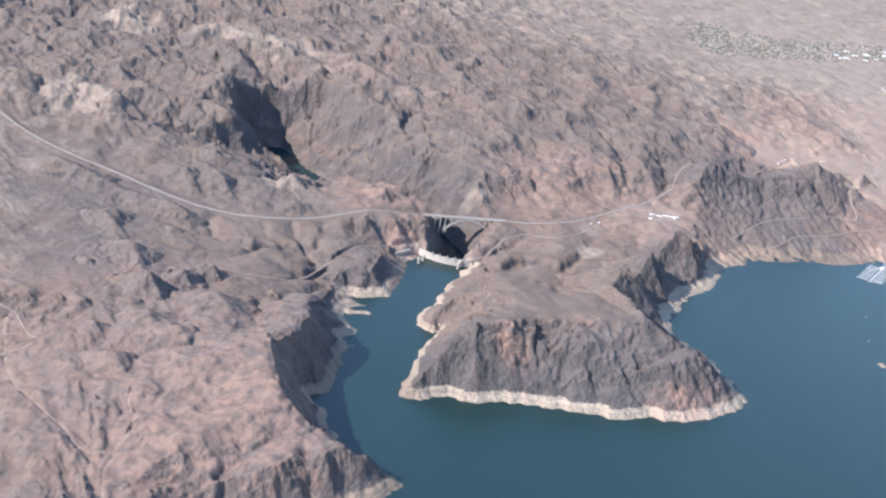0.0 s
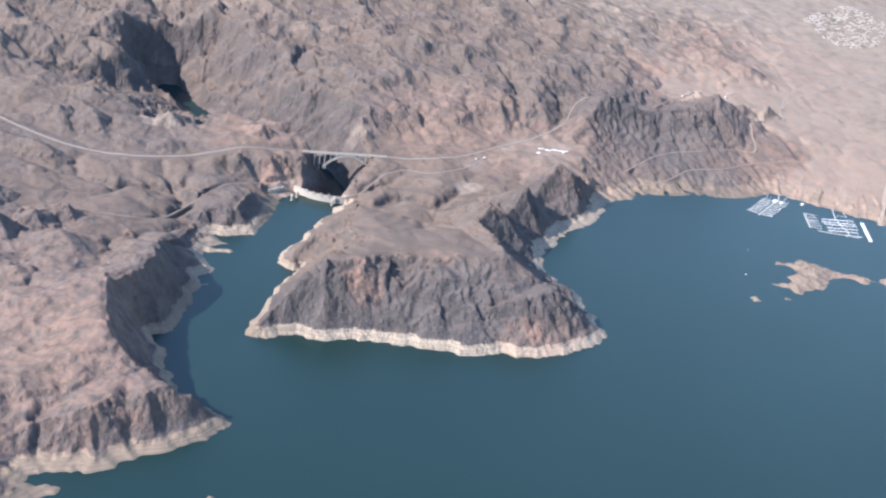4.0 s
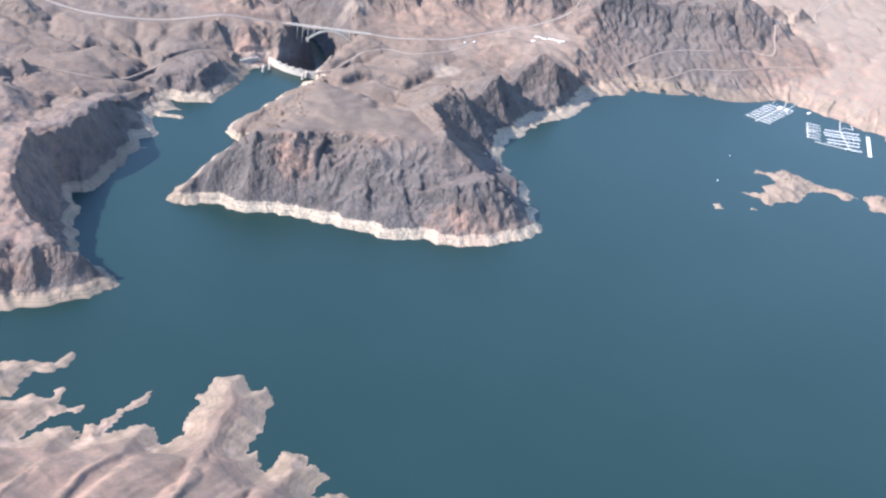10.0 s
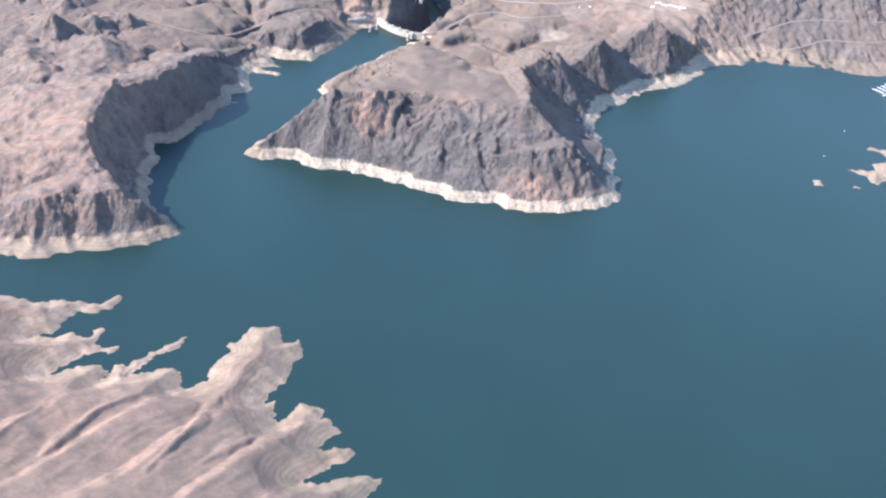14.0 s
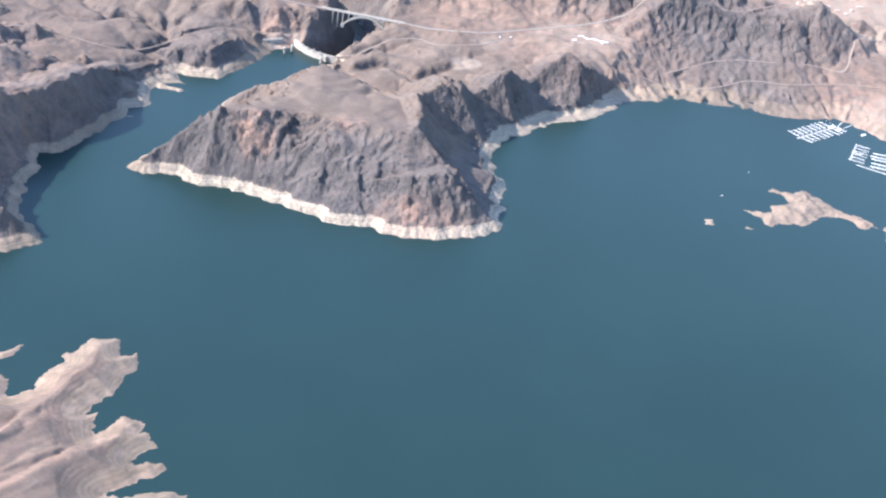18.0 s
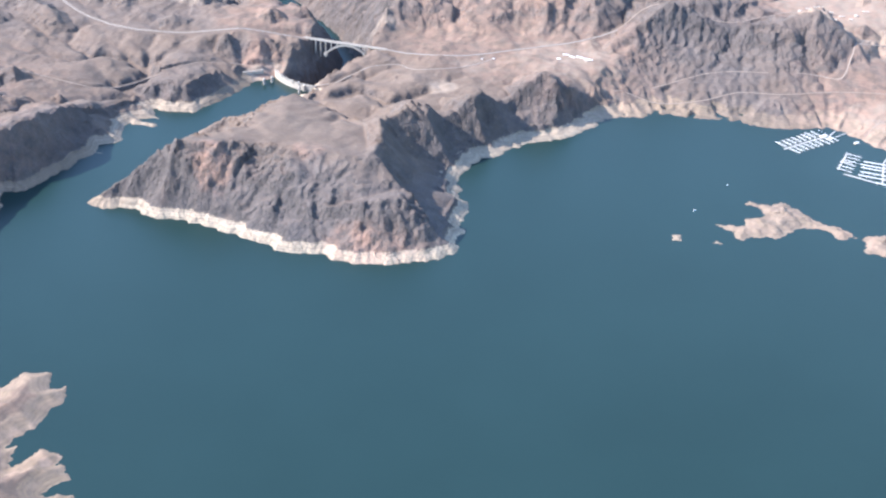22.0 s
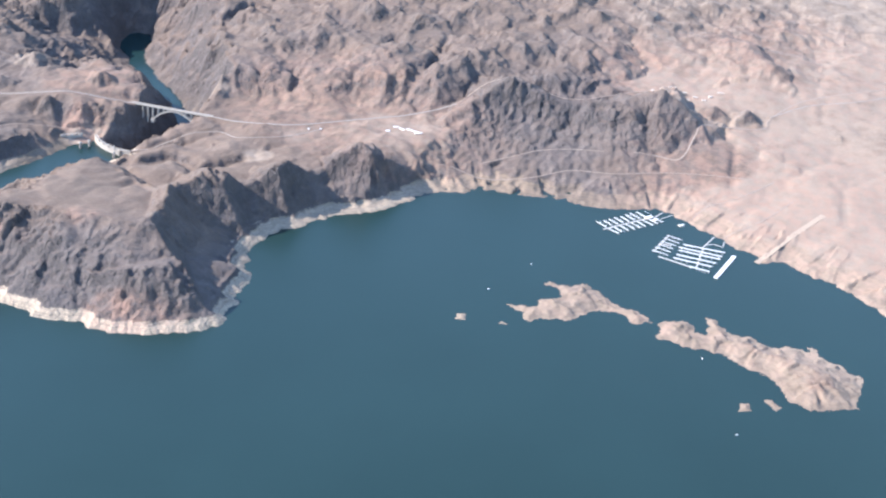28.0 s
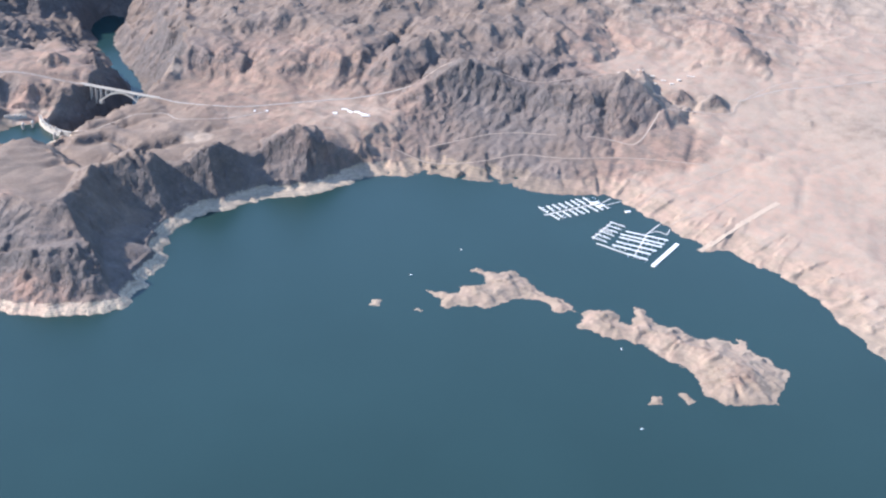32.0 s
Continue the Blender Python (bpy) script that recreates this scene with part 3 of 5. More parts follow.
def escarpment(points, inland, cliff, apron):
    """A cliff line: points x, y, height, with the drop to the right of its way."""
    w = window(points, 200)
    gx, gy, old = X[w], Y[w], land[w]
    best, rim, side = np.full(gx.shape, 1e18), np.zeros(gx.shape), np.zeros(gx.shape)
    for (ax, ay, az), (bx, by, bz) in zip(points, points[1:]):
        dx, dy = bx - ax, by - ay
        t = np.clip(((gx - ax) * dx + (gy - ay) * dy) / (dx * dx + dy * dy), 0, 1)
        d = (gx - ax - t * dx) ** 2 + (gy - ay - t * dy) ** 2
        near = d < best
        best[near] = d[near]
        rim[near] = (az + t * (bz - az))[near]
        side[near] = (dx * (gy - ay) - dy * (gx - ax))[near]
    best = np.sqrt(best)
    plateau = rim + 2.5 * soft[w] + 3.0 * (small[w] - 0.4) * np.exp(-best / 7) - inland * best + (5.5 * (big[w] - 0.42) + 4.0 * fractal(gx, gy, 38, 2, 171)) * np.clip((best - 8) / 25, 0, 1)
    rim = rim + 2.5 * soft[w] + 3.0 * (small[w] - 0.4)
    jag = best + 3.0 * soft[w] + 4.5 * (small[w] - 0.4)
    foot = 5 + apron * np.maximum(D[w], 0) + 2 * soft[w]
    face = np.maximum(rim - cliff * np.maximum(jag, 0), foot)
    fade = np.clip((75 - best) / 20, 0, 1)
    land[w] = np.where((side < 0) & (D[w] > 0), np.where(fade > 0, face * fade + old * (1 - fade), old), np.maximum(old, plateau))


MESA_RIM = [(24, 8), (40, 8), (58, 24), (84, 17), (106, 29), (146, 46), (186, 46), (194, 62), (188, 84), (180, 112), (150, 128), (122, 150), (90, 168), (66, 150), (52, 128), (40, 104), (34, 78), (26, 44)]
tableland(MESA_RIM, 46, (0.0, -0.13), 0.62 + 1.0 * np.clip(((X - 188) * 0.57 + (Y - 52) * 0.82) / 8, 0, 1) * np.clip((X - 150) / 20, 0, 1))
WALL_EDGE = [(-34, -99, 6), (-56, -93, 17), (-76, -82, 29), (-91, -60, 38), (-93, -20, 41), (-90, 8, 40), (-72, 24, 38), (-58, 50, 37), (-55, 80, 30), (-46, 100, 22)]
land = np.where((X < -95) & (Y < 140), np.minimum(land, 42 + 0.22 * (X + 95) + 6 * (big - 0.4) + 3 * soft + 0.9 * np.maximum(0, Y - 80)), land)
escarpment(WALL_EDGE, 0.22, 1.15, 0.3)
BAY_EDGE = [(248, 7, 7), (225, 26, 22), (205, 40, 34), (191, 52, 42), (190, 84, 41), (183, 110, 39), (197, 126, 40), (207, 138, 47), (220, 155, 27), (232, 163, 27), (240, 172, 36), (247, 181, 39), (258, 198, 22), (268, 212, 21), (276, 220, 32), (289, 230, 38), (306, 224, 34), (320, 244, 20), (336, 262, 13)]
escarpment(BAY_EDGE, 0.55, 1.1, 0.25)
for x, y, h in ((-164, 106, 38), (-139, 124, 32), (-116, 139, 30), (-176, 84, 28), (-205, 150, 26), (-222, 90, 24)):
    crest([(x - 15, y + 16, h - 10), (x - 6, y + 7, h - 2), (x, y, h), (x + 5, y - 9, h - 8)], 0.75)
for hill in ([(-176, 68, 26), (-166, 55, 32), (-160, 40, 26)], [(-198, 14, 22), (-188, 2, 28), (-182, -12, 22)], [(-154, 38, 31), (-146, 27, 36), (-141, 12, 31)], [(-128, 84, 33), (-120, 76, 38), (-112, 64, 35)], [(-206, 62, 20), (-200, 52, 25), (-196, 40, 20)]):
    crest(hill, 0.42)
crest([(-198, -166, 14), (-182, -157, 22), (-165, -150, 25), (-150, -138, 20)], 0.75)
crest([(10, 262, 18), (19, 255, 27), (24, 250, 20)], 0.9)
crest([(30, 318, 28), (44, 306, 35), (62, 300, 24)], 0.5)
crest([(0, 178, 16), (14, 170, 18), (22, 166, 14)], 0.8)
crest([(72, 254, 20), (76, 262, 22)], 1.1)
crest([(342, 340, 30), (368, 356, 46), (384, 378, 56), (402, 378, 52), (420, 380, 40), (448, 384, 36)], 0.6)
crest([(396, 374, 53), (402, 345, 36), (398, 318, 18)], 0.6)
crest([(368, 356, 44), (360, 330, 30), (352, 300, 12)], 0.55)
crest([(446, 384, 37), (460, 378, 46), (474, 384, 42), (490, 398, 45), (510, 404, 52), (528, 398, 43), (544, 388, 31), (560, 362, 18)], 0.52)
crest([(474, 378, 46), (470, 350, 32), (460, 318, 14), (455, 298, 10)], 0.45)
crest([(520, 392, 40), (514, 366, 28), (522, 345, 16), (528, 330, 10)], 0.42)
crest([(550, 437, 27), (557, 432, 33), (564, 427, 27)], 0.65)
crest([(577, 436, 27), (584, 430, 33), (592, 423, 25)], 0.65)
crest([(506, 312, 10), (512, 326, 15), (518, 338, 12)], 0.6)
crest([(566, 418, 21), (580, 402, 22), (600, 392, 18), (611, 375, 19), (624, 362, 15), (646, 334, 11)], 0.33, 7)
crest([(600, 392, 18), (622, 388, 14)], 0.33, 4)
crest([(611, 375, 19), (598, 360, 13)], 0.33, 3)
crest([(545, 600, 38), (562, 585, 44), (582, 567, 47), (594, 545, 42), (602, 527, 43), (618, 508, 34)], 0.38, 4)
crest([(582, 567, 46), (560, 556, 38)], 0.4, 3)
crest([(602, 527, 43), (580, 520, 34)], 0.4, 3)
crest([(410, 540, 44), (430, 515, 50), (455, 500, 42)], 0.5)
crest([(655, 420, 20), (664, 423, 24), (676, 426, 20)], 0.4)
crest([(-62, 478, 16), (-58, 500, 24), (-62, 530, 27), (-50, 580, 28)], 0.5)
crest([(190, 410, 26), (208, 397, 34), (228, 392, 30)], 0.6)
crest([(230, 372, 22), (246, 366, 27), (258, 372, 20)], 0.7)
for hill in ([(-236, 330, 28), (-222, 319, 36), (-190, 296, 28), (-166, 275, 30)], [(-210, 240, 24), (-198, 232, 30), (-186, 215, 24)], [(-190, 182, 24), (-180, 170, 32), (-172, 150, 26)], [(-146, 152, 22), (-139, 146, 27)],
        [(-228, 96, 20), (-218, 90, 27)], [(-108, 356, 26), (-101, 330, 33), (-94, 314, 24)], [(-50, 292, 22), (-43, 283, 29)], [(-142, 352, 26), (-132, 335, 32), (-126, 316, 24)], [(-48, 345, 24), (-38, 335, 30), (-28, 325, 24)],
        [(-110, 400, 28), (-100, 392, 34), (-92, 410, 36)], [(-80, 300, 20), (-72, 290, 25)], [(-160, 240, 20), (-150, 228, 25)]):
    mx, my = sum(p[0] for p in hill) / len(hill), sum(p[1] for p in hill) / len(hill)
    crest([(mx + (x - mx) * 1.7 + 5 * (i % 2), my + (y - my) * 1.7, z - (2 if i in (0, len(hill) - 1) else 0)) for i, (x, y, z) in enumerate(hill)], 0.45)
crest([(466, 112, 8), (476, 116, 14), (483, 112, 11), (490, 114, 12), (500, 108, 6)], 0.75)
crest([(476, 116, 14), (472, 104, 8), (462, 92, 5)], 0.7)
crest([(546, 98, 6), (551, 96, 8), (556, 84, 5)], 0.7)
crest([(566, 108, 5), (572, 96, 7), (585, 84, 8), (594, 78, 10), (606, 73, 8), (618, 76, 10), (632, 66, 8), (646, 56, 8)], 0.6)
crest([(618, 76, 10), (622, 58, 7), (628, 40, 6)], 0.6)
# tilted beds by the near shore run out as long spits
for bed in ([(18, -332, 13), (31, -299, 13), (43, -251, 10), (52, -225, 8)], [(-33, -331, 15), (-18, -293, 14), (-1, -270, 12), (13, -250, 10)],
        [(-70, -300, 14), (-45, -269, 13), (-26, -254, 9)], [(-62, -335, 16), (-52, -312, 16), (-40, -288, 13)], [(36, -325, 12), (64, -292, 11), (92, -270, 8)]):
    crest(bed, 0.75)
across, strike = X * 0.84 - Y * 0.54 + 4 * soft, X * 0.54 + Y * 0.84
lift = (across + 3 * fractal(across, strike * 0.3, 40, 2, 95)) / 31 + 0.14
beds = (1 - lift % 1) ** 1.3 * np.clip((lift % 1) / 0.2, 0, 1)
spits = np.exp(-(((X + 20) / 150) ** 2 + ((Y + 290) / 75) ** 4))
rust = np.maximum(rust, spits * np.clip(1.6 - np.abs(lift % 1 - 0.1) * 9, 0, 0.85))
tone = np.clip(tone + 0.22 * spits * np.exp(-np.maximum(D, 0) / 5) - 0.22 * spits + spits * 0.35 * (ridged((X * 0.79 - Y * 0.61) + 3 * soft, (X * 0.61 + Y * 0.79) * 0.12, 11, 4, 97) - 0.45), 0, 1)
land = land + spits * (5.0 * (beds - 0.4) + 0.9 * (ridged((X * 0.79 - Y * 0.61) + 3 * soft, (X * 0.61 + Y * 0.79) * 0.2, 10, 3, 93) - 0.42))

# ribs and gullies that run down to the water
ribs = 0.6 * ridged(ALONG + 3 * soft, np.clip(D, 0, 200) * 0.3 + 5 * soft, 19, 4, 77) + 0.4 * ridged(ALONG + 4 * soft, np.clip(D, 0, 200) * 0.35 + 4 * soft, 8, 4, 83)
eff = np.maximum(D, 0)
eff = eff * (1 + np.clip(high_slope / 0.6, 0.15, 1) * (0.34 * (ribs - 0.42) + 0.2 * soft + 0.12 * (tiny - 0.4)) * np.clip((eff - 8) / 14, 0.03, 1) * (1 - 0.9 * spits))
reach = 5.0 / ring_slope
bank = np.where(eff < reach, eff * ring_slope, 5.0 + (eff - reach) * high_slope)
k = 0.7
height = -np.log(np.exp(-np.clip(bank, -50, 200) / k) + np.exp(-np.clip(land, -50, 200) / k)) * k
height = np.minimum(height, np.minimum(bank, np.maximum(land, 1.2)) + 0.01)
height = np.where(D > 0, np.maximum(height, 0.03 + 0.05 * np.minimum(D, 5)), D * 0.6)

# shallow gullies cut the flat shores below the old high-water line
gentle = np.clip((0.5 - ring_slope) / 0.2, 0, 1) * (1 - spits) * np.clip(D / 5, 0, 1) * np.clip((48 - D) / 14, 0, 1)
height = np.maximum(height + gentle * 2.6 * (ridged(ALONG + 4 * soft, D * 0.3 + 3 * soft, 15, 4, 163) - 0.42), np.where(D > 0, 0.06 + 0.05 * np.clip(D, 0, 5), height))

# the canyon of the river below the dam
RIVER = [(87, 236), (100, 258), (113, 284), (108, 330), (80, 380), (44, 420), (8, 464), (-12, 498), (-20, 530)]
rd, rw = line_distance(RIVER)
wide = 5 + 9.0 * np.exp(-((rw - 7.4) / 0.9) ** 2) + 1.5 * soft
wall_x = np.maximum(rd - wide, 0)
west = np.clip((15 - X) / 25, 0, 1) * np.clip((Y - 478) / 20, 0, 1)          # the cliff that hides the water from the sun
near_bank = ((X - 108) * 168 + (Y - 330) * 120 < 0) * np.clip((480 - Y) / 20, 0, 1) * np.interp(rw, (3, 5), (0, 1))
wall = -20.0 + wall_x * (np.interp(rw, (2.5, 5), (1.8, 0.95)) + 0.45 * west - 0.57 * near_bank) * (1 + 0.2 * soft + 0.3 * (big - 0.42)) + 5 * np.clip(wall_x / 10, 0, 1) * (big - 0.42) + 7 * np.clip(wall_x / 15, 0, 1) * (ridged(wx, wy, 24, 3, 187) - 0.42)
below = (X - 66) * 0.48 + (Y - 240) * 0.88 > 3          # the dry side of the dam
height = np.where(below, np.minimum(height, wall), height)
height = np.where(below & (rd < wide * 0.8), -21.0, height)


# ---- running water has cut valleys into the slopes ----
def sample(grid, xs, ys, px, py):
    """Values of a grid at other places."""
    i = np.clip(np.searchsorted(xs, px) - 1, 0, len(xs) - 2)
    j = np.clip(np.searchsorted(ys, py) - 1, 0, len(ys) - 2)
    u, v = np.clip((px - xs[i]) / (xs[i + 1] - xs[i]), 0, 1), np.clip((py - ys[j]) / (ys[j + 1] - ys[j]), 0, 1)
    return (grid[j, i] * (1 - u) + grid[j, i + 1] * u) * (1 - v) + (grid[j + 1, i] * (1 - u) + grid[j + 1, i + 1] * u) * v


def filled(h):
    """Fills the hollows, so that every place drains to the lake, the river or the rim."""
    ny, nx = h.shape
    flat_h = h.ravel().tolist()
    shut = (h < 0.5)
    shut[0], shut[-1], shut[:, 0], shut[:, -1] = True, True, True, True
    rim = shut & ~(np.roll(shut, 1, 0) & np.roll(shut, -1, 0) & np.roll(shut, 1, 1) & np.roll(shut, -1, 1) & np.roll(np.roll(shut, 1, 0), 1, 1) & np.roll(np.roll(shut, -1, 0), -1, 1))
    lowest = h.min()
    shelves = [[] for _ in range(int((h.max() - lowest) * 20) + 400)]
    for i in np.nonzero(rim.ravel())[0].tolist():
        shelves[int((flat_h[i] - lowest) * 20)].append(i)
    shut = shut.ravel().tolist()
    around = (1, -1, nx, -nx, nx + 1, nx - 1, 1 - nx, -nx - 1)
    for shelf in shelves:
        for i in shelf:
            z = flat_h[i] + 0.01
            for d in around:
                k = i + d
                if 0 <= k < len(shut) and not shut[k]:
                    shut[k] = True
                    if flat_h[k] < z:
                        flat_h[k] = z
                    shelves[int((flat_h[k] - lowest) * 20)].append(k)
    return np.array(flat_h).reshape(ny, nx)


def erode(h, rounds, strength, power=0.38):
    ny, nx = h.shape
    number = np.arange(ny * nx).reshape(ny, nx)
    for _ in range(rounds):
        pad = np.pad(h, 1, constant_values=1e6)
        numb = np.pad(number, 1, constant_values=-1)
        best, target, span = np.zeros(h.shape), number.copy(), np.ones(h.shape)
        for dj, di in ((0, 1), (1, 0), (0, -1), (-1, 0), (1, 1), (1, -1), (-1, 1), (-1, -1)):
            other = pad[1 + dj: 1 + dj + ny, 1 + di: 1 + di + nx]
            ln = 1.4142 if dj and di else 1.0
            fall = (h - other) / ln
            better = fall > best
            best = np.where(better, fall, best)
            target = np.where(better, numb[1 + dj: 1 + dj + ny, 1 + di: 1 + di + nx], target)
            span = np.where(better, ln, span)
        flat_h = h.ravel()
        order = np.argsort(flat_h).tolist()
        to = target.ravel().tolist()
        area = [1.0] * len(to)
        for i in reversed(order):
            r = to[i]
            if r != i:
                area[r] += area[i]
        f = (strength * np.array(area) ** power / span.ravel()).tolist()
        hh = flat_h.tolist()
        for i in order:
            r = to[i]
            if r != i and hh[r] < hh[i]:
                hh[i] = (hh[i] + f[i] * hh[r]) / (1 + f[i])
        h = np.array(hh).reshape(ny, nx)
    return h


EX, EY = np.arange(-620, 900, 1.9), np.arange(-380, 960, 1.9)
px, py = np.meshgrid(EX, EY)
before = sample(height, XS, YS, px, py)
start = before
before = before + np.where(before > 3, 1.1 * fractal(px, py, 34, 2, 131), 0) * np.clip(sample(rough, XS, YS, px, py) / 5, 0.25, 1)
after = erode(filled(before), 10, 0.10)
for _ in range(3):
    after = (after * 4 + np.roll(after, 1, 0) + np.roll(after, -1, 0) + np.roll(after, 1, 1) + np.roll(after, -1, 1)) / 8
cut = np.clip(after - start, -6.5, 3)
cut = (cut * 8 + np.roll(cut, 1, 0) + np.roll(cut, -1, 0) + np.roll(cut, 1, 1) + np.roll(cut, -1, 1)) / 12
edge = np.clip(np.minimum(np.minimum(X + 620, 900 - X), np.minimum(Y + 380, 960 - Y)) / 60, 0, 1)
CUT = sample(cut, EX, EY, X, Y) * edge * np.clip((D - 2) / 10, 0.08, 1) * (1 - 0.8 * np.clip(sand * 1.2, 0, 1)) * (1 - 0.75 * spits)
steep = np.clip(np.hypot(*np.gradient(height, YS, XS)) * 1.6, 0.0, 1)
apron = np.exp(-(((X - 475) / 130) ** 4 + ((Y - 345) / 60) ** 4))
CUT = CUT * np.where(below, np.clip((rd - 8) / 30, 0.25, 1), 1)
CUT = CUT * (1 - 0.25 * apron) * np.clip(rough / 4, 0.5, 1) * (1 - 0.6 * fan_high - 0.7 * fan_low) + 0.1 * fractal(wx, wy, 5, 2, 139) * np.clip(rough / 4, 0.1, 1) * np.clip((D - 3) / 6, 0, 1) * (1 - 0.8 * spits)
cliffs = np.clip(steep * 1.5 - 0.5, 0, 1)
fall_y, fall_x = np.gradient(height, YS, XS)
lee = np.clip(-(fall_x * 0.98 + fall_y * 0.2) * 1.6 - 0.4, 0, 1)          # less relief on faces turned from the sun, shaped so their shade stays unbroken
del fall_x, fall_y
CUT = CUT + np.clip((rock - 0.25) / 0.5, 0, 1) * 1.3 * (tiny - 0.42) * np.clip(rough / 5, 0, 1) * np.clip((D - 4) / 6, 0, 1) * (1 - spits) * (1 - 0.6 * lee)
CUT = CUT + 0.9 * (ridged(wx, wy, 13, 3, 181) - 0.42) * np.clip((rough - 1.5) / 4, 0, 1) * np.clip((D - 4) / 8, 0, 1) * (1 - spits) * (1 - 0.6 * lee)
CUT = CUT * (1 - 0.5 * cliffs) + cliffs * (1 - 0.7 * lee) * (1 - 0.6 * apron) * 3.6 * (ridged(wx * 0.9 + wy * 0.35, wy * 0.8 - wx * 0.25, 17, 4, 137) - 0.42) * np.clip((D - 4) / 8, 0, 1) * (1 - spits)
CUT = CUT + np.clip(steep * 2 - 1, 0, 1) * (1 - 0.6 * lee) * (1.3 * (tiny - 0.42) * (1 - 0.5 * far) + 0.3 * fractal(wx, wy, 6, 2, 67)) * (1 - 0.8 * spits) * np.clip((D - 1) / 5, 0, 1) * np.clip(rough / 4.0, 0.05, 1)
height = np.where(D > 0.5, np.maximum(height + CUT, np.where(below, -22, 0.08)), height)

# old shorelines left as steps on the spits
step = 1.05
ledge = height / step
ledge = (np.floor(ledge) + np.clip((ledge % 1 - 0.55) / 0.45, 0, 1)) * step
height = np.where((D > 0.5) & (height < 8), height + 0.95 * np.clip(spits * 1.5 + (np.hypot(X - 560, (Y - 80) * 1.5) < 150), 0, 1) * (ledge - height), height)


# ---- roads and washes are graded into the land ----
def bent(points, per=8):
    """A smooth line through points."""
    p = np.array(points, float)
    p = np.vstack([2 * p[0] - p[1], p, 2 * p[-1] - p[-2]])
    out = []
    for a, b, c, d in zip(p, p[1:], p[2:], p[3:]):
        for t in np.arange(per) / per:
            out.append(0.5 * (2 * b + (c - a) * t + (2 * a - 5 * b + 4 * c - d) * t * t + (3 * b - a - 3 * c + d) * t ** 3))
    out.append(p[-2])
    return np.array(out)


def grade(points, width, ends=(None, None), smooth=9):
    """Cuts and fills the ground along a line; returns its points with heights."""
    global height
    line = bent(points)
    z = sample(height, XS, YS, line[:, 0], line[:, 1])
    if ends[0] is not None:
        z[:6] = ends[0]
    if ends[1] is not None:
        z[-6:] = ends[1]
    kernel = np.ones(smooth) / smooth
    z = np.convolve(np.pad(z, smooth // 2, mode="edge"), kernel, "valid")
    if ends[0] is not None:
        z[0] = ends[0]
    if ends[1] is not None:
        z[-1] = ends[1]
    i0, i1 = np.searchsorted(XS, (line[:, 0].min() - 20, line[:, 0].max() + 20))
    j0, j1 = np.searchsorted(YS, (line[:, 1].min() - 20, line[:, 1].max() + 20))
    gx, gy, gh = X[j0:j1, i0:i1], Y[j0:j1, i0:i1], height[j0:j1, i0:i1]
    best, lev = np.full(gx.shape, 1e9), np.zeros(gx.shape)
    for (ax, ay), (bx, by), za, zb in zip(line, line[1:], z, z[1:]):
        dx, dy = bx - ax, by - ay
        t = np.clip(((gx - ax) * dx + (gy - ay) * dy) / (dx * dx + dy * dy + 1e-9), 0, 1)
        d = np.hypot(gx - ax - t * dx, gy - ay - t * dy)
        near = d < best
        best, lev = np.where(near, d, best), np.where(near, za + t * (zb - za), lev)
    w = np.clip(1 - (best - width) / (width * 1.2), 0, 1)
    w = w * w * (3 - 2 * w) * (D[j0:j1, i0:i1] > 1)
    height[j0:j1, i0:i1] = gh * (1 - w) + lev * w
    return np.column_stack([line, z]), best, (slice(j0, j1), slice(i0, i1))


HIGHWAY_LEFT = grade([(-330, 520), (-257, 410), (-180, 334), (-133, 288), (-94, 266), (-62, 257), (-11, 264), (35, 277), (80, 286.5)], 3.2, (None, 17.6))[0]
HIGHWAY_RIGHT = grade([(148, 282), (175, 281), (208, 284), (241, 302), (270, 319), (304, 338), (324, 352), (341, 366)], 1.5, (17.6, None))[0]
OLD_ROAD = grade([(-152, 128), (-125, 142), (-96, 150), (-57, 153), (-20, 190), (20, 228), (60, 246)], 1.0, (None, 6))[0]
HILL_ROAD = grade([(495, 338), (515, 343), (533, 343), (542, 375), (551, 398), (598, 419), (605, 439), (640, 487), (727, 548)], 1.0)[0]
MINE_ROAD = grade([(376, 291), (411, 317), (440, 329), (471, 332)], 0.8)[0]
SHORE_ROAD = grade([(345, 272), (354, 276), (383, 274), (420, 285), (448, 302), (483, 306), (530, 323), (600, 330)], 1.0)[0]
VALLEY_ROAD = grade([(335, 1000), (355, 935), (378, 833), (396, 751), (396, 671)], 1.5)[0]
PLAIN_ROAD = grade([(604, 440), (638, 473), (676, 492), (710, 514), (780, 550), (860, 590)], 1.0)[0]
PASS_ROAD = grade([(341, 366), (358, 392), (385, 402), (420, 405), (449, 415), (483, 447), (508, 462)], 1.0)[0]
WASH_ROAD = grade([(-263, 91), (-251, 82), (-243, 59), (-237, 45), (-259, 32)], 0.7)[0]
DAM_ROAD = grade([(103, 219), (120, 228), (140, 250), (165, 262), (185, 250), (215, 262), (241, 290)], 1.0, (5.5, None))[0]
for wash, w in (([(-196, -143), (-195, -114), (-190, -96), (-208, -90), (-217, -68), (-238, -30), (-249, -2), (-256, 30), (-258, 84)], 1.1), ([(-190, -96), (-178, -70), (-180, -43), (-172, -20)], 0.6)):
    _, near, at = grade(wash, w)
    height[at] -= 0.7 * np.clip(1 - near / (w * 1.6), 0, 1)
    sand[at] = np.maximum(sand[at], np.clip(1.4 - near / w, 0, 0.6))
    rock[at] *= 1 - np.clip(1.6 - near / w, 0, 1)

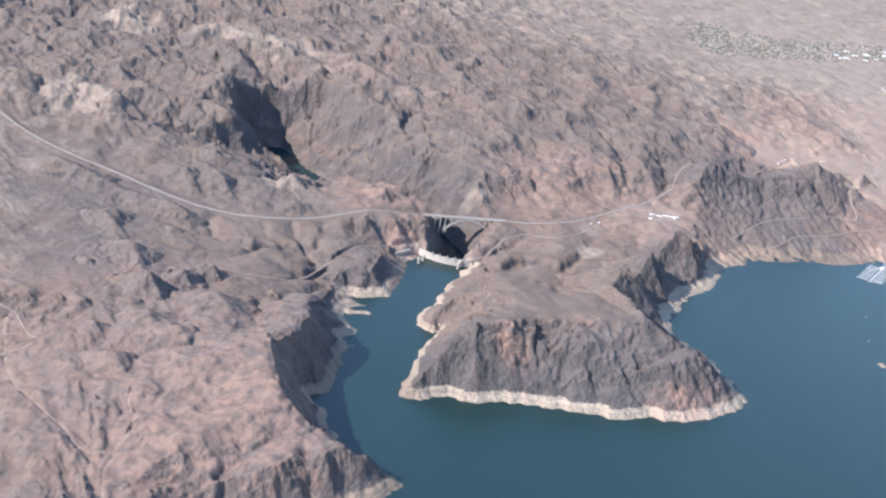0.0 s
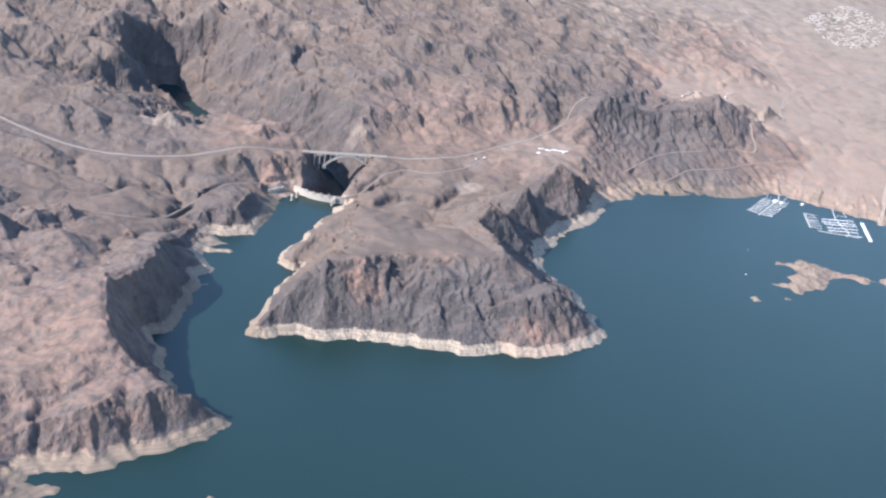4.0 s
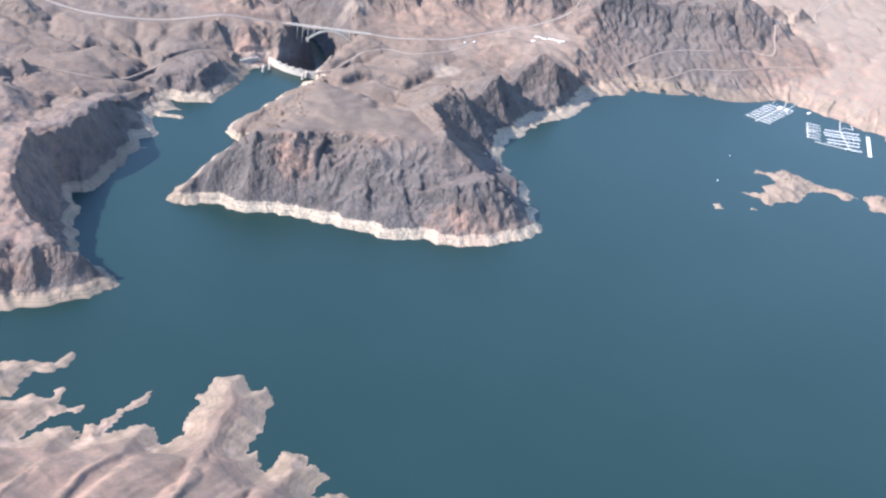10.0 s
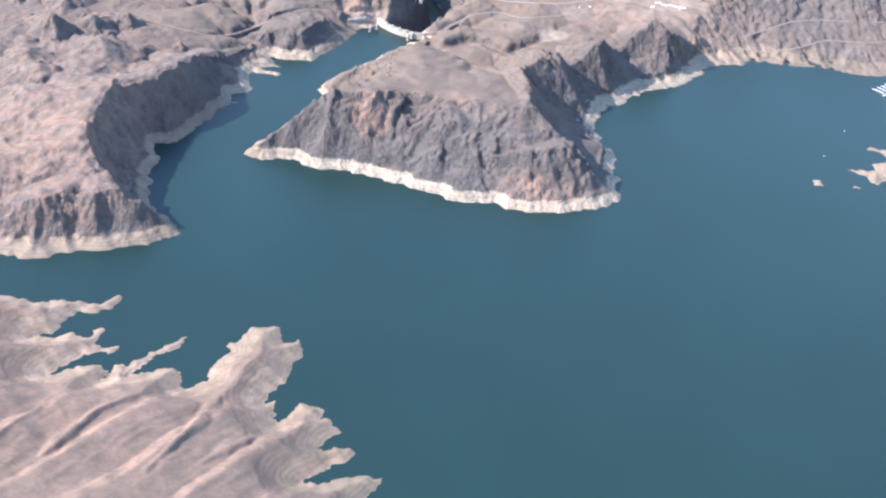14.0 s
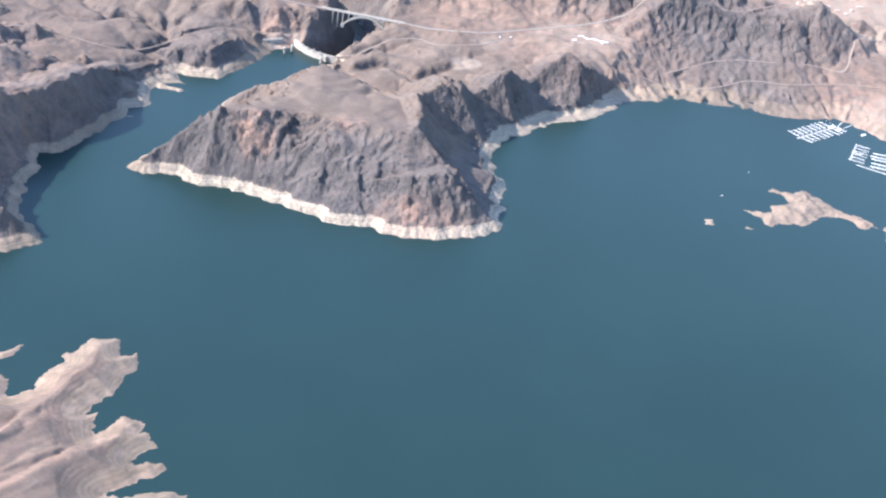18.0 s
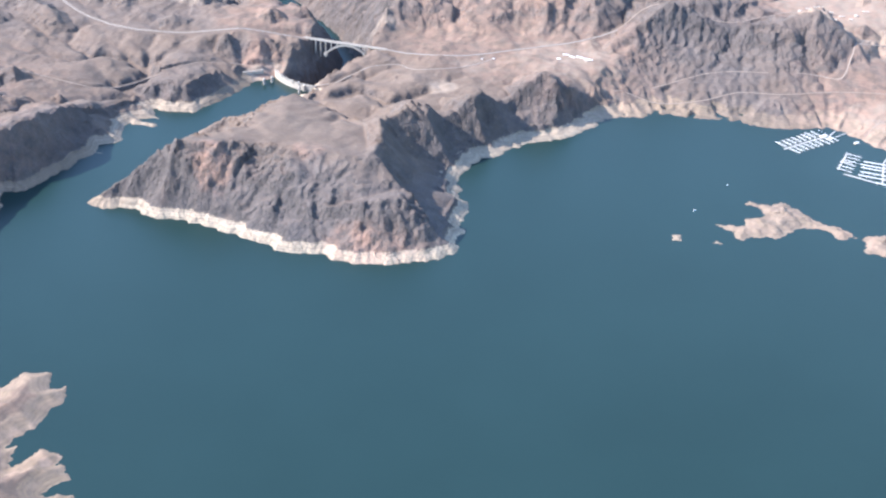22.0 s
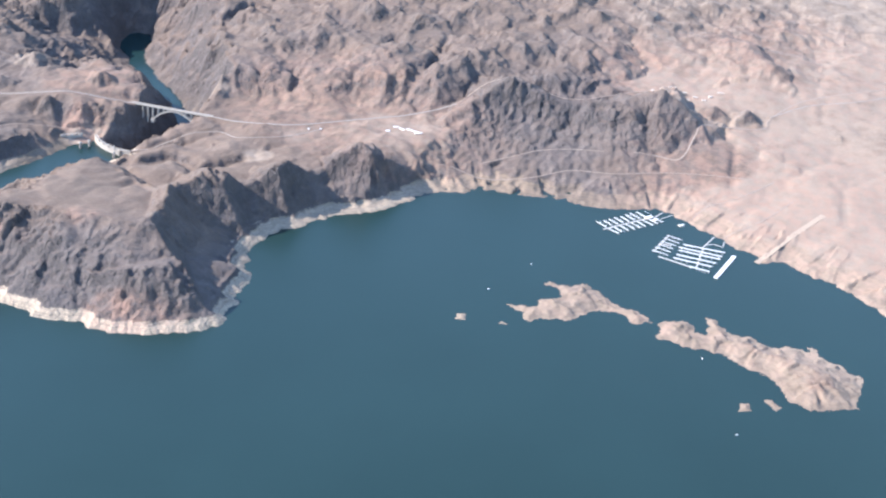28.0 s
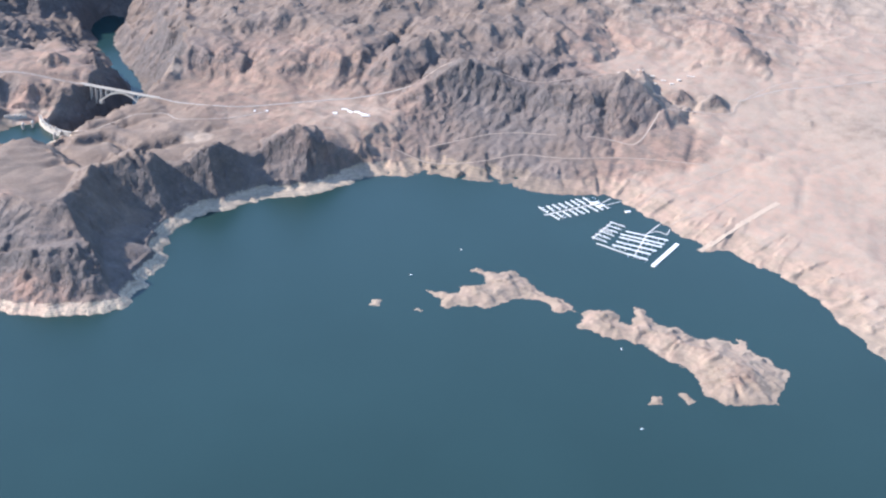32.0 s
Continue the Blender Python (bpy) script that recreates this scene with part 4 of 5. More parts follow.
ring = (1 - 0.45 * np.clip((X - 420) / 20, 0, 1)) * np.clip((40 - np.abs(D)) / 6, 0, 1) * (Y < 300) * np.where((X > 30) & (X < 110) & (Y > 231), 0, 1)


def sheet(name):
    """A mesh of the ground grid."""
    ny, nx = X.shape
    co = np.stack([X, Y, height], -1).reshape(-1, 3).astype(np.float32)
    idx = np.arange(nx * ny).reshape(ny, nx)
    quads = np.stack([idx[:-1, :-1], idx[:-1, 1:], idx[1:, 1:], idx[1:, :-1]], -1)
    deep = (D[:-1, :-1] < -6) & (D[1:, 1:] < -6)
    quads = quads[~deep].reshape(-1, 4)
    used = np.zeros(nx * ny, bool)
    used[quads.ravel()] = True
    renum = np.cumsum(used) - 1
    quads = renum[quads]
    me = bpy.data.meshes.new(name)
    me.vertices.add(int(used.sum()))
    me.vertices.foreach_set("co", co[used].ravel())
    me.loops.add(quads.size)
    me.loops.foreach_set("vertex_index", quads.ravel().astype(np.int32))
    me.polygons.add(len(quads))
    me.polygons.foreach_set("loop_start", np.arange(0, quads.size, 4, dtype=np.int32))
    me.polygons.foreach_set("use_smooth", np.ones(len(quads), bool))
    for label, values in (("rock", rock), ("sand", sand), ("ring", ring), ("tone", tone), ("rust", rust)):
        a = me.attributes.new(label, "FLOAT", "POINT")
        a.data.foreach_set("value", values.reshape(-1)[used].astype(np.float32))
    me.update()
    me.materials.append(GROUND)
    return me


ground = tagged(new("ground", sheet("ground")), "rugged brown desert mountains, mesa and pale lake shores", "ground", kind="structure")


def flat(name, outline, z, material):
    bm = bmesh.new()
    bm.faces.new([bm.verts.new((x, y, z)) for x, y in outline])
    me = bpy.data.meshes.new(name)
    bm.to_mesh(me)
    bm.free()
    me.materials.append(material)
    return new(name, me)


water = tagged(flat("lake_water", [(-200, -1500), (1700, -1500), (1700, 120), (760, 290), (331, 290), (331, 221), (105, 221), (84, 231), (66, 241), (-200, 241)], 0, WATER), "calm blue-green lake water", "water", kind="structure")
river = tagged(flat("river_water", [(72, 240), (106, 224), (160, 260), (160, 900), (-140, 900), (-140, 420), (60, 330)], -19, RIVERWATER), "green river water in a deep canyon", "water", kind="structure")


# ---- helpers for things ----
def mesh(name, bm, material):
    me = bpy.data.meshes.new(name)
    bm.normal_update()
    bm.to_mesh(me)
    bm.free()
    me.materials.append(material)
    return me


def part(name, bm, material, parent, label=""):
    """One mesh under a thing or under a part."""
    ob = new(name, mesh(name, bm, material))
    ob.parent = parent
    return tagged(ob, label)


def thing(name, at, label, category, group="", turn=0.0):
    """An empty at a thing's base."""
    ob = new(name)
    ob.empty_display_size = 0.2
    ob.matrix_basis = Matrix.Translation(at) @ Matrix.Rotation(turn, 4, "Z")
    return tagged(ob, label, category, group)


def box(bm, x0, x1, y0, y1, z0, z1, taper=0.0):
    """A block, its top drawn in by taper."""
    lo = [bm.verts.new(v) for v in ((x0, y0, z0), (x1, y0, z0), (x1, y1, z0), (x0, y1, z0))]
    hi = [bm.verts.new(v) for v in ((x0 + taper, y0 + taper, z1), (x1 - taper, y0 + taper, z1), (x1 - taper, y1 - taper, z1), (x0 + taper, y1 - taper, z1))]
    bm.faces.new(lo[::-1])
    bm.faces.new(hi)
    for i in range(4):
        bm.faces.new((lo[i], lo[(i + 1) % 4], hi[(i + 1) % 4], hi[i]))
    return bm


def gable(bm, x0, x1, y0, y1, z0, z1, eave=0.1):
    """A pitched roof with its ridge along x."""
    x0, x1, y0, y1 = x0 - eave, x1 + eave, y0 - eave, y1 + eave
    m = (y0 + y1) / 2
    v = [bm.verts.new(p) for p in ((x0, y0, z0), (x1, y0, z0), (x1, y1, z0), (x0, y1, z0), (x0, m, z1), (x1, m, z1))]
    for f in ((0, 1, 5, 4), (2, 3, 4, 5), (1, 2, 5), (3, 0, 4), (3, 2, 1, 0)):
        bm.faces.new([v[i] for i in f])
    return bm


def bar(bm, a, b, w, h):
    """A beam from a to b, w wide and h high."""
    a, b = Vector(a), Vector(b)
    d = (b - a).normalized()
    side = d.cross(Vector((0, 0, 1)))
    side = (side.normalized() if side.length > 1e-4 else Vector((1, 0, 0))) * w / 2
    up = side.cross(d).normalized() * h / 2
    ends = [[bm.verts.new(p + sx * side + sz * up) for sx, sz in ((-1, -1), (1, -1), (1, 1), (-1, 1))] for p in (a, b)]
    for i in range(4):
        bm.faces.new((ends[0][i], ends[0][(i + 1) % 4], ends[1][(i + 1) % 4], ends[1][i]))
    bm.faces.new(ends[0][::-1])
    bm.faces.new(ends[1])
    return bm


def drum(bm, r0, r1, z0, z1, n=16, x=0.0, y=0.0):
    lo = [bm.verts.new((x + r0 * math.cos(a), y + r0 * math.sin(a), z0)) for a in (math.tau * i / n for i in range(n))]
    hi = [bm.verts.new((x + r1 * math.cos(a), y + r1 * math.sin(a), z1)) for a in (math.tau * i / n for i in range(n))]
    for i in range(n):
        bm.faces.new((lo[i], lo[(i + 1) % n], hi[(i + 1) % n], hi[i]))
    bm.faces.new(hi)
    bm.faces.new(lo[::-1])
    return bm


def level(x, y):
    return float(sample(height, XS, YS, np.array([x]), np.array([y]))[0])


def ribbon(line, width, shift=0.0, lift=0.14, thick=0.5):
    """A road bed along points x, y, z."""
    bm = bmesh.new()
    p = np.array(line)
    d = np.gradient(p[:, :2], axis=0)
    n = np.stack([-d[:, 1], d[:, 0]], 1) / np.maximum(np.hypot(d[:, 0], d[:, 1]), 1e-6)[:, None]
    rows = []
    for (x, y, z), (nx, ny) in zip(p, n):
        a, b = shift - width / 2, shift + width / 2
        rows.append([bm.verts.new((x + nx * o, y + ny * o, z + dz)) for o, dz in ((a - 0.2, lift - thick), (a, lift), (b, lift), (b + 0.2, lift - thick))])
    for r, q in zip(rows, rows[1:]):
        for i in range(3):
            bm.faces.new((r[i], r[i + 1], q[i + 1], q[i]))
    return bm


def road(name, line, width, material, label, twin=0.0):
    for side in ((-twin, twin) if twin else (0.0,)):
        tagged(new(name, mesh(name, ribbon(line, width, side), material)), label, "road", kind="structure")


# ---- roads ----
road("highway", HIGHWAY_LEFT, 0.7, ASPHALT, "pale divided highway across the desert hills", 0.85)
road("highway", HIGHWAY_RIGHT, 0.7, ASPHALT, "pale divided highway leading from the bridge", 0.5)
road("road", OLD_ROAD, 0.6, TRACK, "old narrow road winding down to the dam")
road("road", DAM_ROAD, 0.65, ASPHALT, "old narrow road climbing away from the dam")
road("road", HILL_ROAD, 1.2, TRACK, "pale graded road across the dark hillside")
road("road", MINE_ROAD, 0.7, TRACK, "pale bench track along the dark mountain")
road("road", SHORE_ROAD, 0.7, TRACK, "pale road behind the beach")
road("road", VALLEY_ROAD, 1.6, OLD_ASPHALT, "straight dark road across the far plain")
road("road", PLAIN_ROAD, 0.9, ASPHALT, "straight grey road over the gravel plain")
road("road", PASS_ROAD, 0.8, TRACK, "pale road behind the dark mountain")
road("road", WASH_ROAD, 0.6, TRACK, "pale dirt track in the hills")


# ---- the dam ----
def build_dam():
    ob = thing("dam", (85, 229.5, 0), "curved pale concrete arch dam between dark canyon walls", "dam")
    n = 28
    chord, bulge = 23.0, 6.0
    radius = (chord ** 2 + bulge ** 2) / (2 * bulge)
    half = math.asin(chord / radius)
    cx, cy = 0.48, 0.88                                   # downstream
    tx, ty = 0.88, -0.48                                  # along the crest

    def at(t, off, z):
        a = -half + 2 * half * t
        s, w = radius * math.sin(a), radius * (math.cos(a) - math.cos(half))
        k = (radius - off) / radius
        return (tx * s * k - cx * (w - off), ty * s * k - cy * (w - off), z)

    bm = bmesh.new()
    profile = [(-0.2, -6), (0.0, 5.0), (1.7, 5.0), (2.2, 0.0), (5.0, -12), (9.0, -22)]
    rows = [[bm.verts.new(at(i / n, o, z)) for o, z in profile] for i in range(n + 1)]
    for r, q in zip(rows, rows[1:]):
        for i in range(len(profile) - 1):
            bm.faces.new((r[i], q[i], q[i + 1], r[i + 1]))
    part("wall", bm, CONCRETE, ob, "pale concrete dam wall")
    for name, o0, o1, z1, m in (("roadway", 0.25, 1.45, 5.08, ASPHALT), ("parapet", -0.12, 0.22, 5.5, CONCRETE), ("parapet", 1.48, 1.8, 5.5, CONCRETE)):
        bm = bmesh.new()
        rows = [[bm.verts.new(at(i / n, o, z)) for o, z in ((o0, 4.9), (o0, z1), (o1, z1), (o1, 4.9))] for i in range(n + 1)]
        for r, q in zip(rows, rows[1:]):
            for i in range(3):
                bm.faces.new((r[i], q[i], q[i + 1], r[i + 1]))
        part(name, bm, m, ob)
    for t in (0.3, 0.43, 0.57, 0.7):
        bm = box(bmesh.new(), -0.5, 0.5, -0.5, 0.5, 0, 2.3, 0.06)
        tw = part("elevator_tower", bm, CONCRETE, ob)
        tw.location = at(t, -0.2, 4.6)
        cap = part("tower_cap", box(bmesh.new(), -0.58, 0.58, -0.58, 0.58, 2.3, 2.6, 0.05), CONCRETE, tw)
    return ob


build_dam()


def build_intake(x, y):
    ob = thing("intake_tower", (x, y, -4), "slender ribbed concrete intake tower standing in the lake", "tower", "intake towers at the dam")
    part("shaft", drum(bmesh.new(), 1.15, 1.05, 0, 8.6, 12), CONCRETE, ob)
    for i in range(12):
        a = math.tau * i / 12
        part("fin", box(bmesh.new(), 1.0 * math.cos(a) - 0.12, 1.0 * math.cos(a) + 0.12, math.sin(a) - 0.12, math.sin(a) + 0.12, 0, 8.3), CONCRETE, ob)
    part("gallery", drum(bmesh.new(), 1.4, 1.4, 8.3, 8.8, 16), CONCRETE, ob)
    part("roof", drum(bmesh.new(), 1.0, 0.5, 8.8, 9.8, 12), CONCRETE, ob)
    return ob


for x, y in ((61, 222), (66, 228), (93, 214), (96, 219)):
    build_intake(x, y)


def build_spillway():
    ob = thing("spillway", (56, 236, 0), "long pale concrete spillway weir beside the lake", "spillway")
    bm = bmesh.new()
    bar(bm, (-14, -9, 4.4), (0, 0, 4.4), 1.2, 2.0)
    part("weir", bm, CONCRETE, ob)
    for i in range(5):
        f = i / 4
        part("pier", box(bmesh.new(), -14 * (1 - f) - 0.5, -14 * (1 - f) + 0.5, -9 * (1 - f) - 0.5, -9 * (1 - f) + 0.5, 1.5, 6.6, 0.05), CONCRETE, ob)
    bm = bmesh.new()
    bar(bm, (-14, -9, 6.6), (0, 0, 6.6), 1.0, 0.3)
    part("footbridge", bm, CONCRETE, ob)
    return ob


build_spillway()


# ---- the arch bridge ----
def build_bridge():
    a, b = Vector((79, 286.5, 17.8)), Vector((149, 282, 17.7))
    ln = (b - a).length
    ob = thing("arch_bridge", a - Vector((0, 0, 0)), "long concrete arch bridge high over the river canyon", "bridge", turn=math.atan2(b.y - a.y, b.x - a.x))
    part("deck", box(bmesh.new(), -1.5, ln + 1.5, -1.5, 1.5, -0.75, 0.0), CONCRETE, ob)
    part("roadway", box(bmesh.new(), -1.5, ln + 1.5, -1.2, 1.2, 0.0, 0.05), ASPHALT, ob, "grey asphalt roadway")
    for y in (-1.35, 1.35):
        part("parapet", box(bmesh.new(), -1.5, ln + 1.5, y - 0.12, y + 0.12, 0.0, 0.42), CONCRETE, ob)
    c, half, rise, top = 38.0, 20.0, 10.2, -1.6
    rib_z = lambda x: top - rise * ((x - c) / half) ** 2
    n = 24
    for y in (-1.0, 1.0):
        bm = bmesh.new()
        rows = []
        for i in range(n + 1):
            x = c - half + 2 * half * i / n
            d = 0.55 + 0.25 * abs(x - c) / half
            rows.append([bm.verts.new((x, y + sy * 0.42, rib_z(x) + sz * d)) for sy, sz in ((-1, -1), (1, -1), (1, 1), (-1, 1))])
        for r, q in zip(rows, rows[1:]):
            for i in range(4):
                bm.faces.new((r[i], r[(i + 1) % 4], q[(i + 1) % 4], q[i]))
        bm.faces.new(rows[0][::-1])
        bm.faces.new(rows[-1])
        part("arch_rib", bm, CONCRETE, ob)
    for i in range(1, 8):
        x = c - half + 2 * half * i / 8
        part("strut", box(bmesh.new(), x - 0.2, x + 0.2, -0.6, 0.6, rib_z(x) - 0.3, rib_z(x) + 0.3), STEEL, ob, "grey steel strut between the ribs")
    spots = [c - half + 5.0 * i for i in range(9)]
    for x in [4.5, 9.0, 13.5] + spots + [62.5, 66.5]:
        on_arch = c - half <= x <= c + half
        foot = rib_z(x) if on_arch else level(*(ob.matrix_basis @ Vector((x, 0, 0))).xy) - 17.8 - 1.0
        if foot > -1.0:
            continue
        for y in (-1.0, 1.0):
            part("column", box(bmesh.new(), x - 0.28, x + 0.28, y - 0.35, y + 0.35, foot, -0.75), CONCRETE, ob)
        part("pier_cap", box(bmesh.new(), x - 0.35, x + 0.35, -1.45, 1.45, -1.15, -0.74), CONCRETE, ob)
    for x in (c - half, c + half):
        part("footing", box(bmesh.new(), x - 1.4, x + 1.4, -1.9, 1.9, rib_z(x) - 2.5, rib_z(x) + 0.6, 0.1), CONCRETE, ob)
    return ob


build_bridge()


# ---- the marina ----
def covered_dock(a, b, width, label, group):
    """A floating walkway under a long white roof on posts."""
    a, b = Vector(a), Vector(b)
    ln = (b - a).length
    ob = thing("covered_dock", (a.x, a.y, 0), label, "dock", group, math.atan2(b.y - a.y, b.x - a.x))
    part("float", box(bmesh.new(), 0, ln, -width * 0.2, width * 0.2, -0.12, 0.14), DECKING, ob, "grey floating walkway")
    part("roof", gable(bmesh.new(), 0, ln, -width / 2, width / 2, 0.62, 0.62 + width * 0.12, 0.06), ROOF, ob, "white ribbed metal roof")
    n = max(2, int(ln / 4))
    for i in range(n + 1):
        x = 0.1 + (ln - 0.2) * i / n
        part("post", box(bmesh.new(), x - 0.05, x + 0.05, -0.05, 0.05, 0.1, 0.66), STEEL, ob)
    return ob


def walkway(a, b, width, label="narrow grey floating walkway"):
    a, b = Vector(a), Vector(b)
    ln = (b - a).length
    ob = thing("walkway", (a.x, a.y, 0), label, "walkway", "walkways of the marina", math.atan2(b.y - a.y, b.x - a.x))
    part("deck", box(bmesh.new(), 0, ln, -width / 2, width / 2, 0.05, 0.22), DECKING, ob)
    for i in range(max(2, int(ln / 5))):
        x = ln * (i + 0.5) / max(2, int(ln / 5))
        part("float", box(bmesh.new(), x - 0.5, x + 0.5, -width * 0.45, width * 0.45, -0.15, 0.06), DECKING, ob)
    return ob


def motor_boat(scale=1.0):
    ob = thing("motor_boat", (0, 0, 0), "white motor boat afloat on the lake", "boat", "boats on the lake")
    bm = bmesh.new()
    ribs = []
    for x, w, z in ((-0.55, 0.17, 0.0), (-0.1, 0.2, 0.0), (0.3, 0.15, 0.02), (0.62, 0.01, 0.06)):
        ribs.append([bm.verts.new((x, -w, 0.2 + z)), bm.verts.new((x, -w * 0.5, -0.06)), bm.verts.new((x, w * 0.5, -0.06)), bm.verts.new((x, w, 0.2 + z))])
    for r, q in zip(ribs, ribs[1:]):
        for i in range(3):
            bm.faces.new((r[i], r[i + 1], q[i + 1], q[i]))
        bm.faces.new((r[3], r[0], q[0], q[3]))
    bm.faces.new(ribs[0])
    part("hull", bm, HULL, ob)
    part("cabin", box(bmesh.new(), -0.25, 0.2, -0.12, 0.12, 0.2, 0.36, 0.04), HULL, ob)
    part("canopy", box(bmesh.new(), -0.5, -0.2, -0.13, 0.13, 0.36, 0.4), DARKROOF, ob, "dark canvas canopy")
    return ob


boat = motor_boat()
boat.matrix_basis = Matrix.Translation((417, 104, 0.02)) @ Matrix.Rotation(0.6, 4, "Z") @ Matrix.Diagonal((1.5, 1.5, 1.5, 1))
berth = random.Random(5)


def moor(x, y, turn, size=1.0):
    b = copy_thing(boat, Matrix.Translation((x, y, 0.02)) @ Matrix.Rotation(turn, 4, "Z") @ Matrix.Diagonal((size / 1.5, size / 1.5, size / 1.5, 1)))
    tagged(b, "small white motor boat moored beside a dock" if size < 1.4 else "white motor boat afloat on the lake")


# first basin: short roofs on both sides of a long walkway
sx, sy = 33 / 46, 32 / 46
walkway((484, 223), (520, 258), 1.3, "long grey floating walkway between covered slips")
for i in range(9):
    x, y = 487 + 32 * i / 8, 226 + 31 * i / 8
    if i < 8:
        covered_dock((x - 1.2, y + 1.2), (x - 1.2 - 7.0 - berth.uniform(0, 2), y + 1.2 + 6.6), 0.75, "short white roofed dock over boat slips", "short covered docks")
    covered_dock((x + 1.2, y - 1.2), (x + 1.2 + 7.0 + berth.uniform(-1, 1.5), y - 1.2 - 5.6), 0.75, "short white roofed dock over boat slips", "short covered docks")
    for k in range(3):
        moor(x - 3 - 2.2 * k + 1.3, y + 3 + 2.0 * k + 1.2, berth.choice((0.8, 3.9)) + berth.uniform(-0.1, 0.1), berth.uniform(0.7, 1.2))
        if berth.random() < 0.7:
            moor(x + 3 + 2.2 * k + 1.2, y - 2.6 - 1.8 * k + 1.3, berth.choice((0.9, 4.0)) + berth.uniform(-0.1, 0.1), berth.uniform(0.7, 1.2))
# second basin: small open slips
walkway((527, 215), (536, 213), 0.9)
walkway((524, 199), (533, 229), 0.9)
for i in range(6):
    x, y = 522 + 9 * i / 5, 201 + 28 * i / 5
    covered_dock((x + 0.8, y), (x + 12.5, y - 4.2), 0.5, "narrow white roofed dock over small slips", "narrow covered docks")
    for k in range(4):
        moor(x + 2 + 2.7 * k, y + 1.2 - 0.9 * k, -0.34 + 1.57 + berth.uniform(-0.1, 0.1), berth.uniform(0.7, 1.1))
# third basin: long roofs
for (ax, ay), (bx, by) in (((545, 218), (576, 215)), ((542, 212.5), (574, 208)), ((542, 207.5), (573, 203)), ((541, 200), (570, 196)), ((539, 194), (567, 189.5)), ((551, 184.5), (566, 181))):
    mx, my = (ax + bx) / 2, (ay + by) / 2
    covered_dock((ax, ay), (mx - 0.15, my), 1.25, "long white roofed dock over large boat slips", "long covered docks")
    covered_dock((mx + 0.15, my), (bx, by), 1.25, "long white roofed dock over large boat slips", "long covered docks")
    for k in range(7):
        f = (k + 0.5) / 7
        if berth.random() < 0.75:
            moor(ax + (bx - ax) * f, ay + (by - ay) * f - 2.0, 1.45 + berth.uniform(-0.1, 0.1), berth.uniform(0.8, 1.3))
walkway((528, 193), (552, 184.5), 1.2, "long pale floating walkway round the slips")
walkway((556, 183), (560, 218), 1.0)
walkway((559, 217), (567, 239), 0.8, "narrow gangway from the docks to the beach")
walkway((521, 258), (526, 268), 0.8, "narrow gangway from the docks to the beach")
walkway((525, 256), (534, 266), 0.6, "narrow gangway from the docks to the beach")
walkway((562, 223), (567, 227), 0.6)
walkway((567, 227), (574, 224), 0.6)
walkway((574, 224), (575, 233), 0.6)


def breakwater():
    a, b = Vector((570.5, 173, 0)), Vector((583, 212, 0))
    ob = thing("breakwater", a, "long white floating breakwater beside the docks", "breakwater", "", math.atan2(b.y - a.y, b.x - a.x))
    ln, n = (b - a).length, 6
    for i in range(n):
        part("pontoon", box(bmesh.new(), ln * i / n + 0.1, ln * (i + 1) / n - 0.1, -1.5, 1.5, -0.3, 0.75, 0.06), ROOF, ob)
    part("end_house", box(bmesh.new(), 0.2, 1.8, -1.0, 1.0, 0.75, 1.3, 0.05), ROOF, ob)


breakwater()


# ---- buildings ----
def building(x, y, length, width, tall, turn, label, roof=ROOF, wall=WALL, pitched=True, group="", name="building", z=None):
    ob = thing(name, (x, y, (level(x, y) if z is None else z) - 0.35), label, "building", group, turn)
    part("walls", box(bmesh.new(), -length / 2, length / 2, -width / 2, width / 2, 0, tall + 0.35), wall, ob)
    bm = bmesh.new()
    if pitched:
        gable(bm, -length / 2, length / 2, -width / 2, width / 2, tall + 0.355, tall + 0.355 + width * 0.16, 0.08)
    else:
        box(bm, -length / 2 - 0.05, length / 2 + 0.05, -width / 2 - 0.05, width / 2 + 0.05, tall + 0.355, tall + 0.5)
    part("roof", bm, roof, ob)
    n = max(1, int(length / 1.2))
    for i in range(n):
        wx0 = -length / 2 + length * (i + 0.5) / n
        part("window", box(bmesh.new(), wx0 - 0.2, wx0 + 0.2, -width / 2 - 0.03, -width / 2 + 0.02, 0.35 + tall * 0.35, 0.35 + tall * 0.8), STEEL, ob)
    part("door", box(bmesh.new(), -length / 2 - 0.03, -length / 2 + 0.02, -0.14, 0.14, 0.3, 0.65), DARKROOF, ob)
    return ob


building(516, 255, 6, 3.4, 0.7, 0.77, "white floating marina store at the docks", z=0.05)
building(520.5, 251.5, 4, 2.4, 0.6, 0.77, "white floating marina shed at the docks", z=0.05)
building(541.5, 250, 4.2, 2.2, 0.6, 0.7, "small white floating house near the beach", z=0.05)
for x, y, l, w, a in ((295, 301, 3.2, 2.4, 0.3), (300, 310, 5, 1.5, 0.1), (305.5, 307.5, 5.5, 1.5, -0.35), (312, 307, 5.5, 1.6, -0.2), (318, 305.5, 6, 1.6, -0.15), (320.5, 302, 6.5, 1.6, 0.5), (241, 290, 2, 1.4, 0.2), (232, 286, 1.6, 1.2, 0)):
    building(x, y, l, w, 0.6, a, "long low white-roofed building beside the highway", group="buildings by the highway")
